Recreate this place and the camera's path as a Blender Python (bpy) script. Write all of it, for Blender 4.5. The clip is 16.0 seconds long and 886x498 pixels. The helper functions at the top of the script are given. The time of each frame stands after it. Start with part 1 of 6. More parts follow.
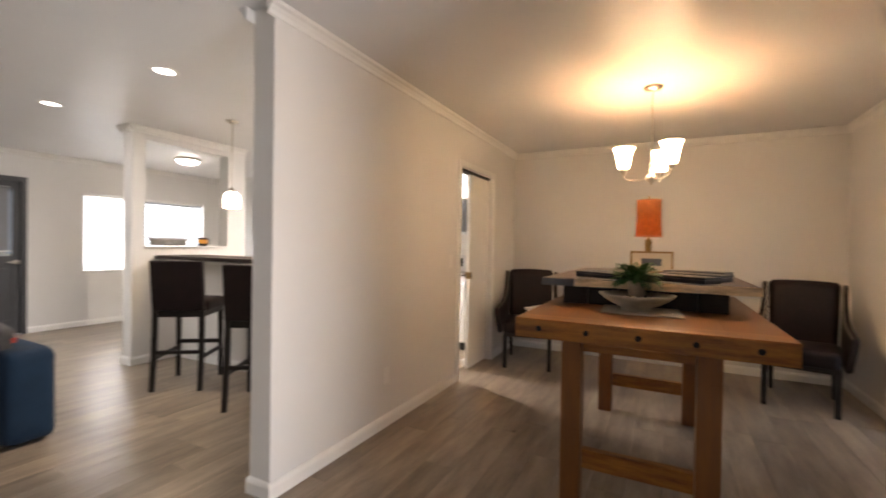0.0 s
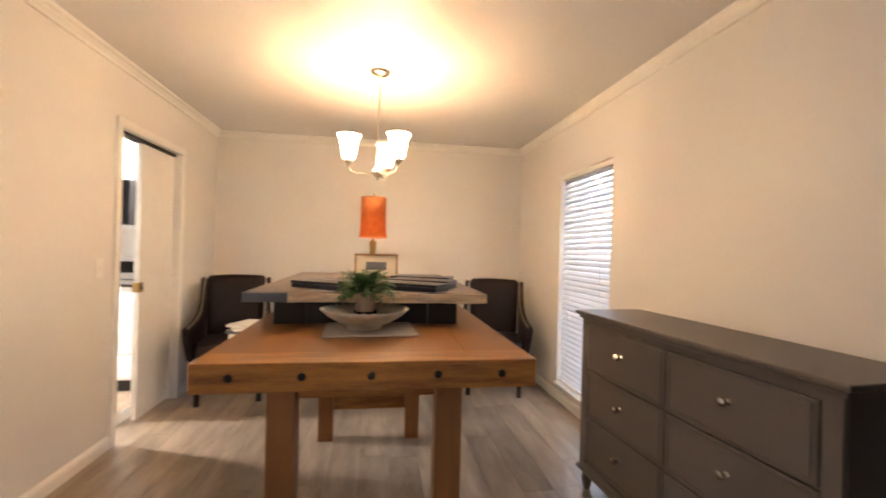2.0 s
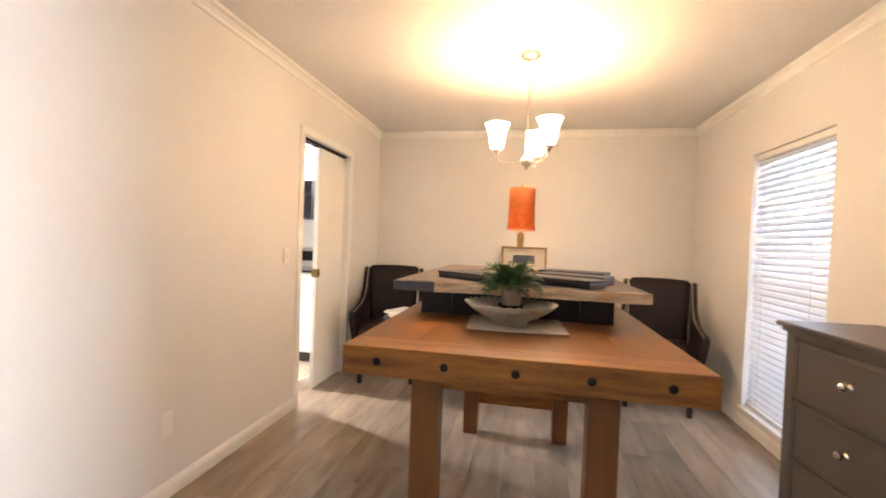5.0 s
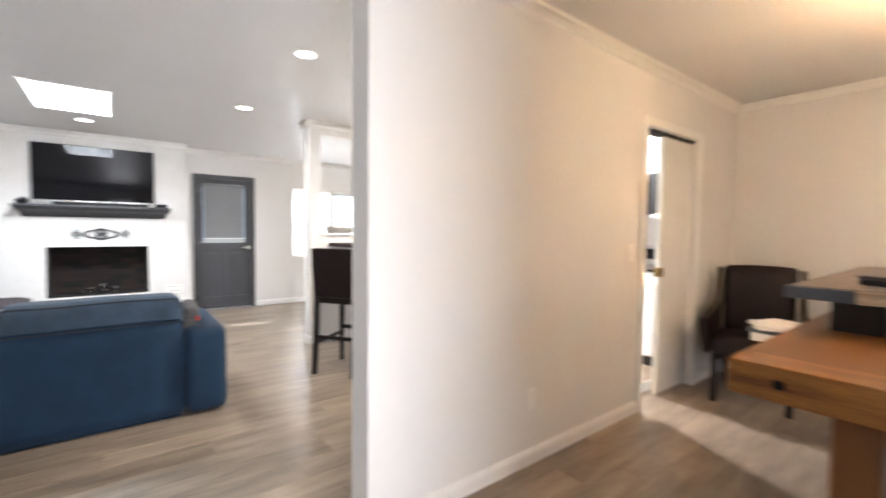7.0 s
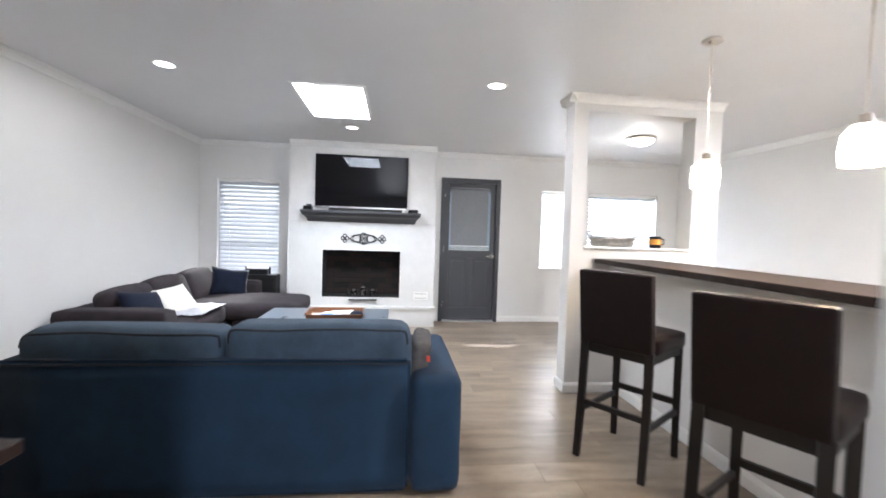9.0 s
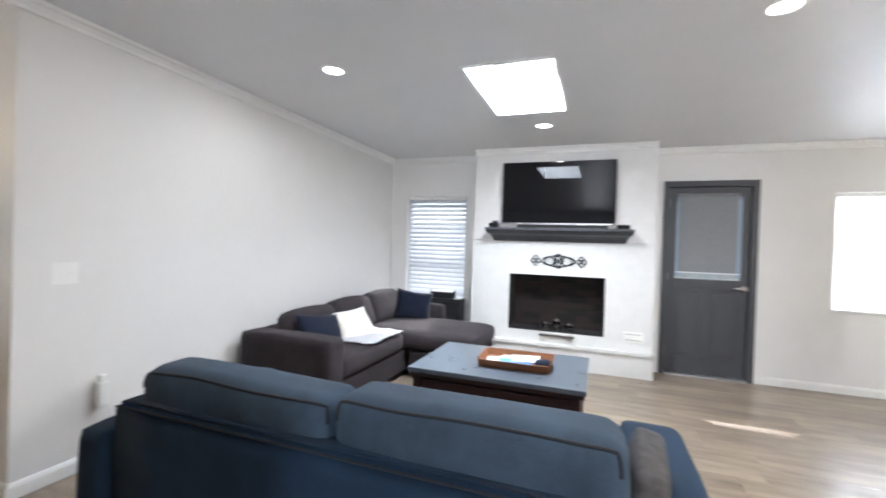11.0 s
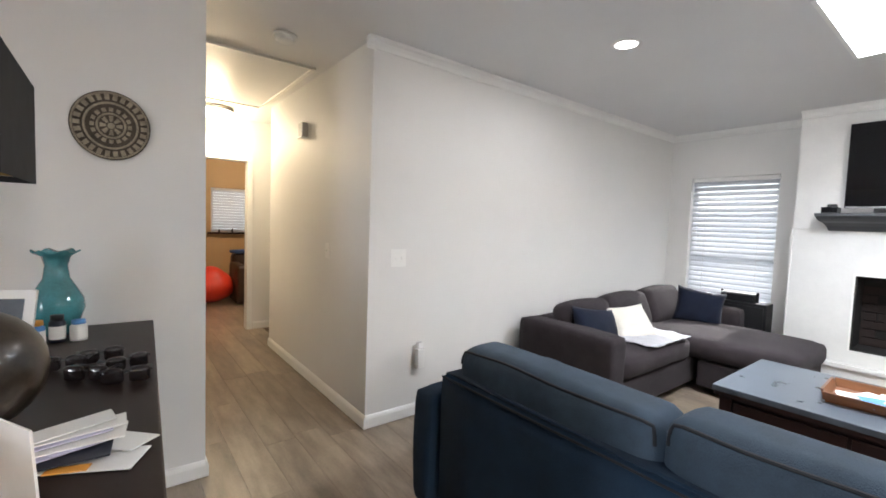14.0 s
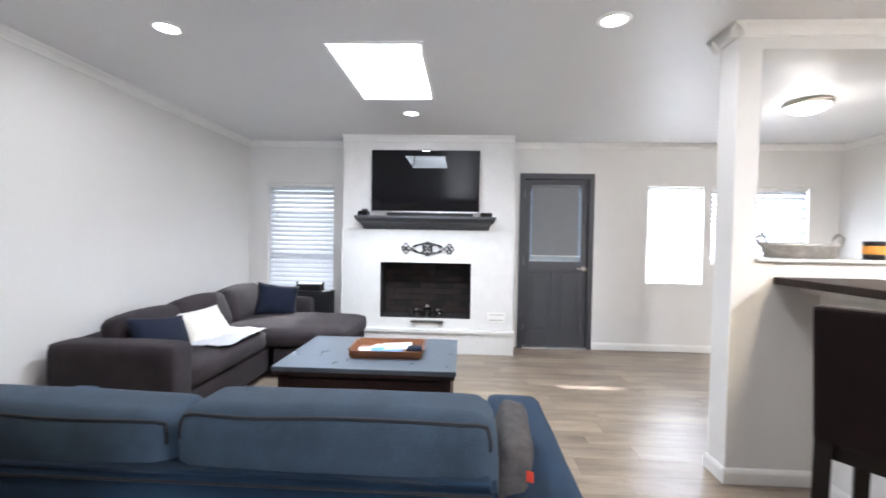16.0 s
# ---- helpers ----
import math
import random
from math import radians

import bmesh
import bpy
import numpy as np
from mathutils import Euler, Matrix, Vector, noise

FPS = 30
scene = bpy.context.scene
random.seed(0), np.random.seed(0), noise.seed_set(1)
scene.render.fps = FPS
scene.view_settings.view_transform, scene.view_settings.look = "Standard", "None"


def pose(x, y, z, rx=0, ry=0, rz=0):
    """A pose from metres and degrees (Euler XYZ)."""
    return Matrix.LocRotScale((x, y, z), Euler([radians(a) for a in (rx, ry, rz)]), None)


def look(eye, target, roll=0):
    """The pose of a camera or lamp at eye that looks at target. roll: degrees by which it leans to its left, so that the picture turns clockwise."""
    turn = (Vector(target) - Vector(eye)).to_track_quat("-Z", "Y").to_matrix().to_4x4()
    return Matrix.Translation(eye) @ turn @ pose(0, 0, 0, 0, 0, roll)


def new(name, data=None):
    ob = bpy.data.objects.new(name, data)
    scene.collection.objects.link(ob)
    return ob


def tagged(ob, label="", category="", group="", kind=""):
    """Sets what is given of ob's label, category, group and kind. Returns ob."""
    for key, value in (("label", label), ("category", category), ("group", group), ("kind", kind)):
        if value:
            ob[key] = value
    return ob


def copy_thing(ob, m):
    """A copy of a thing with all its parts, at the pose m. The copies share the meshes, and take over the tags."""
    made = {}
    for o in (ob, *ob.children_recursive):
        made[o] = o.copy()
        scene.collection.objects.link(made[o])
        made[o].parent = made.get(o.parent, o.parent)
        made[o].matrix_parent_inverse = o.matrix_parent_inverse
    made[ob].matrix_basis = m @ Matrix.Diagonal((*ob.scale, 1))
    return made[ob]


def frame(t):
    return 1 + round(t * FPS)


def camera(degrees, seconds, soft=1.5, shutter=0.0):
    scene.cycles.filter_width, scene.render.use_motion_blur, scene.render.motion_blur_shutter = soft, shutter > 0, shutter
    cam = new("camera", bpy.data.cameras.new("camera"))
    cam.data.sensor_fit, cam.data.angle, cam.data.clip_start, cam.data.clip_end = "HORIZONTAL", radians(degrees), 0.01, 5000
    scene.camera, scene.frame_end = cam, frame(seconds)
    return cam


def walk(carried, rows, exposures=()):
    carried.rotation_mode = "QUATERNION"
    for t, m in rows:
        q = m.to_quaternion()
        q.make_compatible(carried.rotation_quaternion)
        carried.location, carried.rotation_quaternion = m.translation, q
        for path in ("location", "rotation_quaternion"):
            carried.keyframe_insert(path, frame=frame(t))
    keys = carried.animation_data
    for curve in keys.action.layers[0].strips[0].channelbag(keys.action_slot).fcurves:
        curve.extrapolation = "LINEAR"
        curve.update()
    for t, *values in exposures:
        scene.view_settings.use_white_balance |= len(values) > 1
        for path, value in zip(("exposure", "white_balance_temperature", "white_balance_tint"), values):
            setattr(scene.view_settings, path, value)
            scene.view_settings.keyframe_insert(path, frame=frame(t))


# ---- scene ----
cam = camera(92.5, 16.0, soft=1.7, shutter=0.5)
PATH = [
    (0, (0.268, 0.282, 1.278), (-0.656, 2.056, 1.257), 0.9),
    (0.5, (0.254, 0.509, 1.287), (-0.354, 2.414, 1.244), 1.4),
    (1, (0.189, 0.744, 1.288), (-0.049, 2.73, 1.261), 2.3),
    (1.5, (0.125, 0.877, 1.298), (0.121, 2.876, 1.316), 0.9),
    (2, (0.181, 0.911, 1.296), (0.492, 2.886, 1.297), 1.5),
    (2.5, (0.226, 0.924, 1.291), (0.743, 2.856, 1.259), 1.6),
    (3, (0.239, 0.942, 1.279), (0.849, 2.846, 1.211), 1.6),
    (3.5, (0.233, 0.957, 1.285), (0.787, 2.877, 1.21), 1.2),
    (4, (0.231, 1.0, 1.299), (0.427, 2.989, 1.251), 1.3),
    (4.2, (0.216, 1.019, 1.293), (0.25, 3.018, 1.254), 1.8),
    (6.3, (0.163, 1.015, 1.267), (-0.816, 2.759, 1.229), 1.1),
    (6.5, (0.142, 1.003, 1.271), (-0.997, 2.646, 1.224), 1.2),
    (7, (0.066, 0.956, 1.272), (-1.518, 2.174, 1.183), 0.6),
    (7.5, (-0.202, 0.956, 1.251), (-2.009, 1.81, 1.169), 1.7),
    (8, (-0.445, 0.984, 1.241), (-2.347, 1.598, 1.174), 1.2),
    (8.2, (-0.572, 1.036, 1.253), (-2.506, 1.538, 1.165), 1.2),
    (10.3, (-1.973, 1.272, 1.303), (-3.966, 1.102, 1.317), 2.4),
    (10.5, (-2.031, 1.257, 1.303), (-4.008, 0.951, 1.302), 2.0),
    (11, (-2.108, 1.206, 1.309), (-3.986, 0.519, 1.291), 1.9),
    (11.5, (-2.121, 1.115, 1.307), (-3.827, 0.072, 1.286), 2.0),
    (12, (-2.109, 1.054, 1.296), (-3.625, -0.25, 1.261), 1.6),
    (12.5, (-2.099, 1.003, 1.33), (-3.492, -0.43, 1.242), 1.6),
    (13, (-2.081, 0.971, 1.338), (-3.418, -0.511, 1.227), 1.7),
    (13.5, (-2.074, 0.962, 1.325), (-3.346, -0.577, 1.208), 2.0),
    (14, (-2.061, 0.947, 1.328), (-3.28, -0.634, 1.21), 2.0),
    (14.5, (-2.112, 0.99, 1.325), (-3.533, -0.414, 1.227), 1.7),
    (15, (-2.146, 1.049, 1.325), (-3.925, 0.136, 1.259), 1.9),
    (15.5, (-2.169, 1.135, 1.31), (-4.13, 0.75, 1.264), 1.4),
    (16, (-2.167, 1.2, 1.29), (-4.164, 1.104, 1.241), 1.0),
]
walk(cam, [(t, look(eye, target, roll)) for t, eye, target, roll in PATH], [
    (0, 0.48, 6850, 16), (0.5, 0.55, 6900, 16), (1, 0.66, 6900, 16), (1.5, 0.96, 6900, 17), (2.5, 1.38, 6850, 17), (4.2, 1.48, 6550, 16), (6.3, 1.34, 6400, 15), (7, 1.2, 6150, 13), (8.2, 0.93, 5900, 13),
    (10.3, 1.02, 5850, 11), (12, 0.93, 5950, 12), (14, 0.88, 6150, 12), (16, 0.98, 5850, 13)])

# ---- world and large lights ----
world = bpy.data.worlds.new("sky")
scene.world = world
world.use_nodes = True
wn = world.node_tree
sky = wn.nodes.new("ShaderNodeTexSky")
sky.sky_type = "NISHITA"
sky.sun_disc = False
sky.sun_elevation = radians(38)
sky.sun_rotation = radians(272)
wn.links.new(sky.outputs[0], wn.nodes["Background"].inputs[0])
wn.nodes["Background"].inputs[1].default_value = 0.12


def lamp(name, kind, m, energy, colour=(1, 1, 1), **keys):
    data = bpy.data.lights.new(name, kind)
    data.energy, data.color = energy, colour
    for k, v in keys.items():
        if k == "size":
            data.shape = "RECTANGLE" if kind == "AREA" else "SQUARE"
            data.size, data.size_y = v
        if k == "disk":
            data.shape, data.size = "DISK", v
        if k == "radius":
            data.shadow_soft_size = v
        if k == "angle":
            data.angle = v
        if k == "spread":
            data.spread = v
    ob = new(name, data)
    ob.matrix_basis = m
    return ob


DAY = (0.9, 0.96, 1.0)
WARM = (1.0, 0.66, 0.34)
lamp("sun", "SUN", look((-20, 2.0, 15.5), (-20 + 1.37, 2.05, 15.5 - 1.07)), 5.0, (1.0, 0.95, 0.88), angle=radians(0.6))
lamp("skylight_daylight", "AREA", look((-5.175, 0.64, 2.74), (-5.175, 0.6401, 0)), 90, DAY, size=(0.54, 0.97))
lamp("window_daylight", "AREA", look((-7.52, -0.79, 1.15), (0, -0.79, 1.15)), 0.9, DAY, size=(0.8, 1.6))
lamp("window_daylight", "AREA", look((-7.52, 3.68, 1.38), (0, 3.68, 1.38)), 86, DAY, size=(0.62, 1.14))
lamp("window_daylight", "AREA", look((-7.52, 4.63, 1.5), (0, 4.63, 1.5)), 46, DAY, size=(1.1, 0.9))
lamp("window_daylight", "AREA", look((2.05, 4.05, 1.07), (0, 4.05, 1.07)), 15, (0.68, 0.82, 1.0), size=(0.8, 1.8))
lamp("doorway_daylight", "AREA", look((2.05, 1.06, 0.80), (0, 1.45, 0.9)), 36, (0.97, 0.98, 1.0), size=(0.6, 1.4), spread=radians(114))

# ---- materials ----


def node(m, kind, **inputs):
    n = m.node_tree.nodes.new(kind)
    for k, v in inputs.items():
        n.inputs[k].default_value = v
    return n


def mat(name, colour, rough=0.5, metal=0.0, var=0.12, scale=6.0, bump=0.0, bscale=120.0, stretch=(1, 1, 1), random_shift=False,
        dark=None, detail=6.0, rvar=0.1, sheen=0.0, coat=0.0, emission=0.0, glass=0.0, translucent=0.0, contrast=(0.3, 0.7), spec=0.5, tone=0.0):
    """A procedural surface: two scales of noise in colour and roughness, with a fine bump."""
    m = bpy.data.materials.new(name)
    m.use_nodes = True
    t, L = m.node_tree, m.node_tree.links
    b = t.nodes["Principled BSDF"]
    tc = node(m, "ShaderNodeTexCoord")
    mp = node(m, "ShaderNodeMapping")
    mp.inputs["Scale"].default_value = stretch
    L.new(tc.outputs["Object"], mp.inputs["Vector"])
    if random_shift:
        oi = node(m, "ShaderNodeObjectInfo")
        vm = node(m, "ShaderNodeVectorMath")
        vm.operation = "SCALE"
        vm.inputs[0].default_value = (37.0, 53.0, 19.0)
        L.new(oi.outputs["Random"], vm.inputs["Scale"])
        L.new(vm.outputs[0], mp.inputs["Location"])
    big = node(m, "ShaderNodeTexNoise", Scale=scale, Detail=detail, Roughness=0.6)
    fine = node(m, "ShaderNodeTexNoise", Scale=bscale, Detail=3.0)
    L.new(mp.outputs[0], big.inputs["Vector"])
    L.new(mp.outputs[0], fine.inputs["Vector"])
    ramp = node(m, "ShaderNodeValToRGB")
    lo = dark or [c * (1 - var) for c in colour]
    hi = [min(1, c * (1 + var * 0.6)) for c in colour]
    ramp.color_ramp.elements[0].position, ramp.color_ramp.elements[1].position = contrast
    ramp.color_ramp.elements[0].color, ramp.color_ramp.elements[1].color = (*lo, 1), (*hi, 1)
    mixf = node(m, "ShaderNodeMath")
    mixf.operation = "MULTIPLY_ADD"
    mixf.inputs[1].default_value = 0.25
    L.new(fine.outputs["Fac"], mixf.inputs[0])
    sub = node(m, "ShaderNodeMath")
    sub.operation = "SUBTRACT"
    sub.inputs[1].default_value = 0.125
    L.new(big.outputs["Fac"], sub.inputs[0])
    L.new(sub.outputs[0], mixf.inputs[2])
    L.new(mixf.outputs[0], ramp.inputs["Fac"])
    base = ramp.outputs["Color"]
    if tone:
        # each piece a little lighter or darker than its neighbours
        geo, own = node(m, "ShaderNodeNewGeometry"), node(m, "ShaderNodeObjectInfo")
        both = node(m, "ShaderNodeMath")
        both.operation = "ADD"
        L.new(geo.outputs["Random Per Island"], both.inputs[0])
        L.new(own.outputs["Random"], both.inputs[1])
        wrap = node(m, "ShaderNodeMath")
        wrap.operation = "FRACT"
        L.new(both.outputs[0], wrap.inputs[0])
        level = node(m, "ShaderNodeMapRange")
        level.inputs["To Min"].default_value, level.inputs["To Max"].default_value = 1 - tone / 2, 1 + tone / 2
        L.new(wrap.outputs[0], level.inputs["Value"])
        hsv = node(m, "ShaderNodeHueSaturation")
        L.new(level.outputs[0], hsv.inputs["Value"])
        L.new(base, hsv.inputs["Color"])
        base = hsv.outputs["Color"]
    L.new(base, b.inputs["Base Color"])
    rr = node(m, "ShaderNodeMapRange")
    rr.inputs["To Min"].default_value, rr.inputs["To Max"].default_value = max(0.02, rough - rvar * rough), min(1, rough + rvar * rough)
    L.new(big.outputs["Fac"], rr.inputs["Value"])
    L.new(rr.outputs[0], b.inputs["Roughness"])
    b.inputs["Metallic"].default_value = metal
    b.inputs["Specular IOR Level"].default_value = spec
    b.inputs["Sheen Weight"].default_value = sheen
    b.inputs["Coat Weight"].default_value = coat
    b.inputs["Transmission Weight"].default_value = glass
    if bump:
        bp = node(m, "ShaderNodeBump", Strength=min(1.0, bump * 10), Distance=bump * 0.1)
        L.new(fine.outputs["Fac"], bp.inputs["Height"])
        L.new(bp.outputs[0], b.inputs["Normal"])
    if emission:
        b.inputs["Emission Color"].default_value = (*colour, 1)
        b.inputs["Emission Strength"].default_value = emission
    if translucent:
        tr = node(m, "ShaderNodeBsdfTranslucent")
        L.new(ramp.outputs["Color"], tr.inputs["Color"])
        mx = node(m, "ShaderNodeMixShader", Fac=translucent)
        L.new(b.outputs[0], mx.inputs[1])
        L.new(tr.outputs[0], mx.inputs[2])
        L.new(mx.outputs[0], t.nodes["Material Output"].inputs["Surface"])
    return m


WALL = mat("wall_paint", (0.745, 0.73, 0.705), 0.55, var=0.03, scale=1.2, bump=0.012, bscale=160)
CEIL = mat("ceiling_paint", (0.72, 0.715, 0.71), 0.45, var=0.03, scale=1.5, bump=0.015, bscale=140)
TRIM = mat("trim_paint", (0.82, 0.81, 0.78), 0.35, var=0.03, bump=0.003)
WHITEBRICK = mat("white_painted_masonry", (0.69, 0.68, 0.655), 0.6, var=0.05, scale=9, bump=0.03, bscale=90)
TANWALL = mat("tan_paint", (0.50, 0.35, 0.175), 0.6, var=0.04, scale=2, bump=0.01)
PLANK = mat("grey_oak_vinyl", (0.30, 0.236, 0.172), 0.31, var=0.34, scale=2.8, bump=0.012, bscale=60, stretch=(4.2, 0.8, 1), random_shift=True,
            dark=(0.14, 0.107, 0.08), contrast=(0.26, 0.76), rvar=0.25, tone=0.3)
SUBFLOOR = mat("floor_joint", (0.13, 0.10, 0.075), 0.8)
OAK = mat("honey_oak", (0.40, 0.168, 0.032), 0.34, var=0.3, scale=3.4, bump=0.01, bscale=50, stretch=(1.2, 11, 11), dark=(0.15, 0.05, 0.013), contrast=(0.3, 0.72))
OAKY = mat("honey_oak_lengthwise", (0.27, 0.105, 0.021), 0.36, var=0.3, scale=2.2, bump=0.004, bscale=50, stretch=(7, 0.8, 7), dark=(0.20, 0.073, 0.016), contrast=(0.2, 0.85))
OAKZ = mat("oak_leg", (0.25, 0.098, 0.024), 0.42, var=0.3, scale=3.0, bump=0.01, bscale=50, stretch=(9, 9, 1.2), dark=(0.2, 0.085, 0.03), contrast=(0.25, 0.75))
SLABTOP = mat("weathered_slab", (0.125, 0.10, 0.088), 0.5, var=0.4, scale=3, bump=0.02, bscale=40, stretch=(1.2, 8, 8), dark=(0.08, 0.055, 0.045))
SLABEDGE = mat("pale_slab_edge", (0.74, 0.58, 0.37), 0.55, var=0.4, scale=3.5, bump=0.02, bscale=40, stretch=(1.0, 6, 6), dark=(0.36, 0.26, 0.17), contrast=(0.3, 0.6))
IRON = mat("black_iron", (0.018, 0.016, 0.015), 0.5, metal=0.6, var=0.3, bump=0.01)
LEATHER = mat("dark_brown_leather", (0.0115, 0.0048, 0.0048), 0.5, var=0.3, scale=12, bump=0.012, bscale=180, spec=0.3)
NAIL = mat("nailhead", (0.55, 0.5, 0.42), 0.35, metal=1.0)
ESPRESSO = mat("espresso_wood", (0.010, 0.0065, 0.0055), 0.45, var=0.35, scale=4, bump=0.006, bscale=60, stretch=(6, 6, 1))
GREYPAINT = mat("grey_painted_wood", (0.112, 0.097, 0.09), 0.42, var=0.08, scale=5, bump=0.006, bscale=80)
CHARCOAL = mat("charcoal_paint", (0.042, 0.043, 0.048), 0.42, var=0.12, scale=6, bump=0.004)
MANTEL = mat("mantel_paint", (0.05, 0.052, 0.058), 0.5, var=0.15, scale=8, bump=0.01)
NICKEL = mat("brushed_nickel", (0.62, 0.58, 0.52), 0.28, metal=1.0, var=0.06)
BRASS = mat("worn_brass", (0.34, 0.22, 0.09), 0.3, metal=1.0, var=0.2, scale=25)
PEWTER = mat("polished_pewter", (0.42, 0.39, 0.35), 0.16, metal=1.0, var=0.15, scale=60)
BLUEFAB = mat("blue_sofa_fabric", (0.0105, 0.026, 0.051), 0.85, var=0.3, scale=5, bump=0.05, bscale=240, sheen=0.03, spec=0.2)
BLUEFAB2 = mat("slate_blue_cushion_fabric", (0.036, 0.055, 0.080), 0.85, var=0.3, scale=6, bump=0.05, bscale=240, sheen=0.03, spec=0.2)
PIPING = mat("dark_piping", (0.006, 0.008, 0.012), 0.8)
GREYFAB = mat("charcoal_brown_fabric", (0.036, 0.029, 0.032), 0.88, var=0.3, scale=6, bump=0.05, bscale=240, sheen=0.03, spec=0.2)
GREYWEAVE = mat("grey_woven_fabric", (0.07, 0.064, 0.062), 0.9, var=0.35, scale=30, bump=0.05, bscale=200, spec=0.2)
NAVYFAB = mat("navy_pillow_fabric", (0.0075, 0.011, 0.025), 0.85, var=0.25, scale=8, bump=0.03, bscale=380, sheen=0.05, spec=0.2)
CREAMFAB = mat("cream_pillow_fabric", (0.72, 0.68, 0.60), 0.85, var=0.1, scale=10, bump=0.03, bscale=300, sheen=0.2)
THROW = mat("light_throw_fabric", (0.50, 0.50, 0.52), 0.9, var=0.12, scale=10, bump=0.05, bscale=260)
BLACKGLOSS = mat("tv_glass", (0.004, 0.004, 0.005), 0.03, var=0.0, spec=0.42, rvar=0.0)
BLACKPL = mat("black_plastic", (0.012, 0.012, 0.013), 0.4, var=0.1)
GLASSM = mat("clear_glass", (0.95, 0.97, 0.97), 0.02, glass=1.0, var=0.0, rvar=0.0)
BLIND = mat("white_blind_slat", (0.68, 0.71, 0.75), 0.5, var=0.02, translucent=0.12)
# blue-grey translucent colour imitating daylight that leaks past the back door's shade
SHADESIDE = mat("daylight_leak_strip", (0.30, 0.37, 0.47), 0.7, var=0.15, scale=3, translucent=0.16)
SHADEROLL = mat("grey_roller_shade", (0.22, 0.225, 0.235), 0.8, var=0.08, scale=40, bump=0.02, bscale=500, translucent=0.06)
WHITESHADE = mat("white_roller_shade", (0.88, 0.88, 0.88), 0.7, var=0.02, translucent=0.6)
SOOT = mat("sooty_firebrick", (0.010, 0.008, 0.007), 0.9, var=0.5, scale=6, bump=0.05, bscale=60)
RUSTBRICK = mat("firebrick", (0.019, 0.0105, 0.008), 0.85, var=0.4, scale=6, bump=0.05, bscale=60)
GREYTOP = mat("grey_slate_top", (0.092, 0.108, 0.13), 0.3, var=0.25, scale=7, bump=0.006, bscale=90, rvar=0.3)
MAHOG = mat("dark_mahogany", (0.024, 0.009, 0.007), 0.35, var=0.4, scale=4, bump=0.008, bscale=50, stretch=(6, 1, 6))
TRAYW = mat("tray_wood", (0.20, 0.078, 0.03), 0.4, var=0.3, scale=5, bump=0.01, stretch=(6, 1, 6))
PAPER = mat("white_paper", (0.82, 0.81, 0.78), 0.7, var=0.04, scale=12)
LILAC = mat("lilac_envelope_paper", (0.55, 0.52, 0.66), 0.7, var=0.06, scale=12)
PAPERBLUE = mat("blue_print", (0.10, 0.28, 0.62), 0.6)
PAPERRED = mat("red_print", (0.65, 0.06, 0.03), 0.6)
PAPERORANGE = mat("orange_print", (0.75, 0.33, 0.05), 0.6)
COPPER = mat("copper_brown_wood", (0.52, 0.235, 0.115), 0.35, var=0.35, scale=3, bump=0.006, stretch=(1, 6, 6), dark=(0.2, 0.08, 0.04))
TEAL = mat("deep_teal_paint", (0.018, 0.050, 0.072), 0.4, var=0.1, scale=4, bump=0.004)
CREAMP = mat("cream_paint", (0.62, 0.56, 0.46), 0.45, var=0.06, scale=4, bump=0.004)
WALNUT = mat("dark_walnut_top", (0.020, 0.011, 0.009), 0.42, spec=0.3, var=0.3, scale=4, bump=0.006, bscale=60, stretch=(6, 1, 6))
VASE = mat("teal_glaze", (0.055, 0.22, 0.24), 0.14, var=0.3, scale=14, coat=0.5)
BRONZE = mat("dark_bronze_glass", (0.05, 0.036, 0.024), 0.3, var=0.6, scale=14, coat=0.2)
SUNLENS = mat("dark_sunglass_lens", (0.014, 0.010, 0.010), 0.12, var=0.3, scale=30)
BLACKSHADE = mat("black_lamp_shade", (0.012, 0.012, 0.013), 0.8, var=0.1, scale=20, bump=0.01, bscale=300)
CARVED = mat("carved_tan_stone", (0.34, 0.29, 0.21), 0.75, var=0.4, scale=25, bump=0.03, bscale=120)
CARVEDDARK = mat("carved_dark_recess", (0.085, 0.068, 0.05), 0.8, var=0.4, scale=25)
AMBER = mat("amber_lamp_shade", (0.33, 0.10, 0.018), 0.8, var=0.2, scale=30, bump=0.02, bscale=300, translucent=0.5)
FROST = mat("lit_frosted_glass_shade", (1.0, 0.70, 0.40), 0.35, var=0.01, emission=40.0)
FROSTCOOL = mat("lit_white_glass_shade", (1.0, 0.88, 0.70), 0.35, var=0.01, emission=14.0)
LAMPLENS = mat("lit_lamp_lens", (1.0, 0.97, 0.92), 0.4, var=0.0, emission=7.0)
LEAF = mat("fern_leaf", (0.05, 0.14, 0.04), 0.5, var=0.45, scale=22, translucent=0.15)
WORNSTEEL = mat("worn_steel", (0.17, 0.16, 0.145), 0.5, metal=0.8, var=0.35, scale=40)
POT = mat("bleached_wood_pot", (0.46, 0.34, 0.25), 0.6, var=0.25, scale=8, stretch=(6, 6, 1), bump=0.01)
SHELL = mat("cream_shell_dish", (0.58, 0.53, 0.43), 0.35, var=0.25, scale=16, bump=0.01)
MAT_CLOTH = mat("linen_placemat", (0.55, 0.49, 0.40), 0.9, var=0.12, scale=20, bump=0.04, bscale=300)
NAVYBOX = mat("navy_case_cover", (0.015, 0.018, 0.03), 0.45, var=0.2, scale=6, bump=0.01)
BLACKTRIM = mat("dark_countertop", (0.030, 0.020, 0.016), 0.5, spec=0.15, var=0.5, scale=60, rvar=0.2)
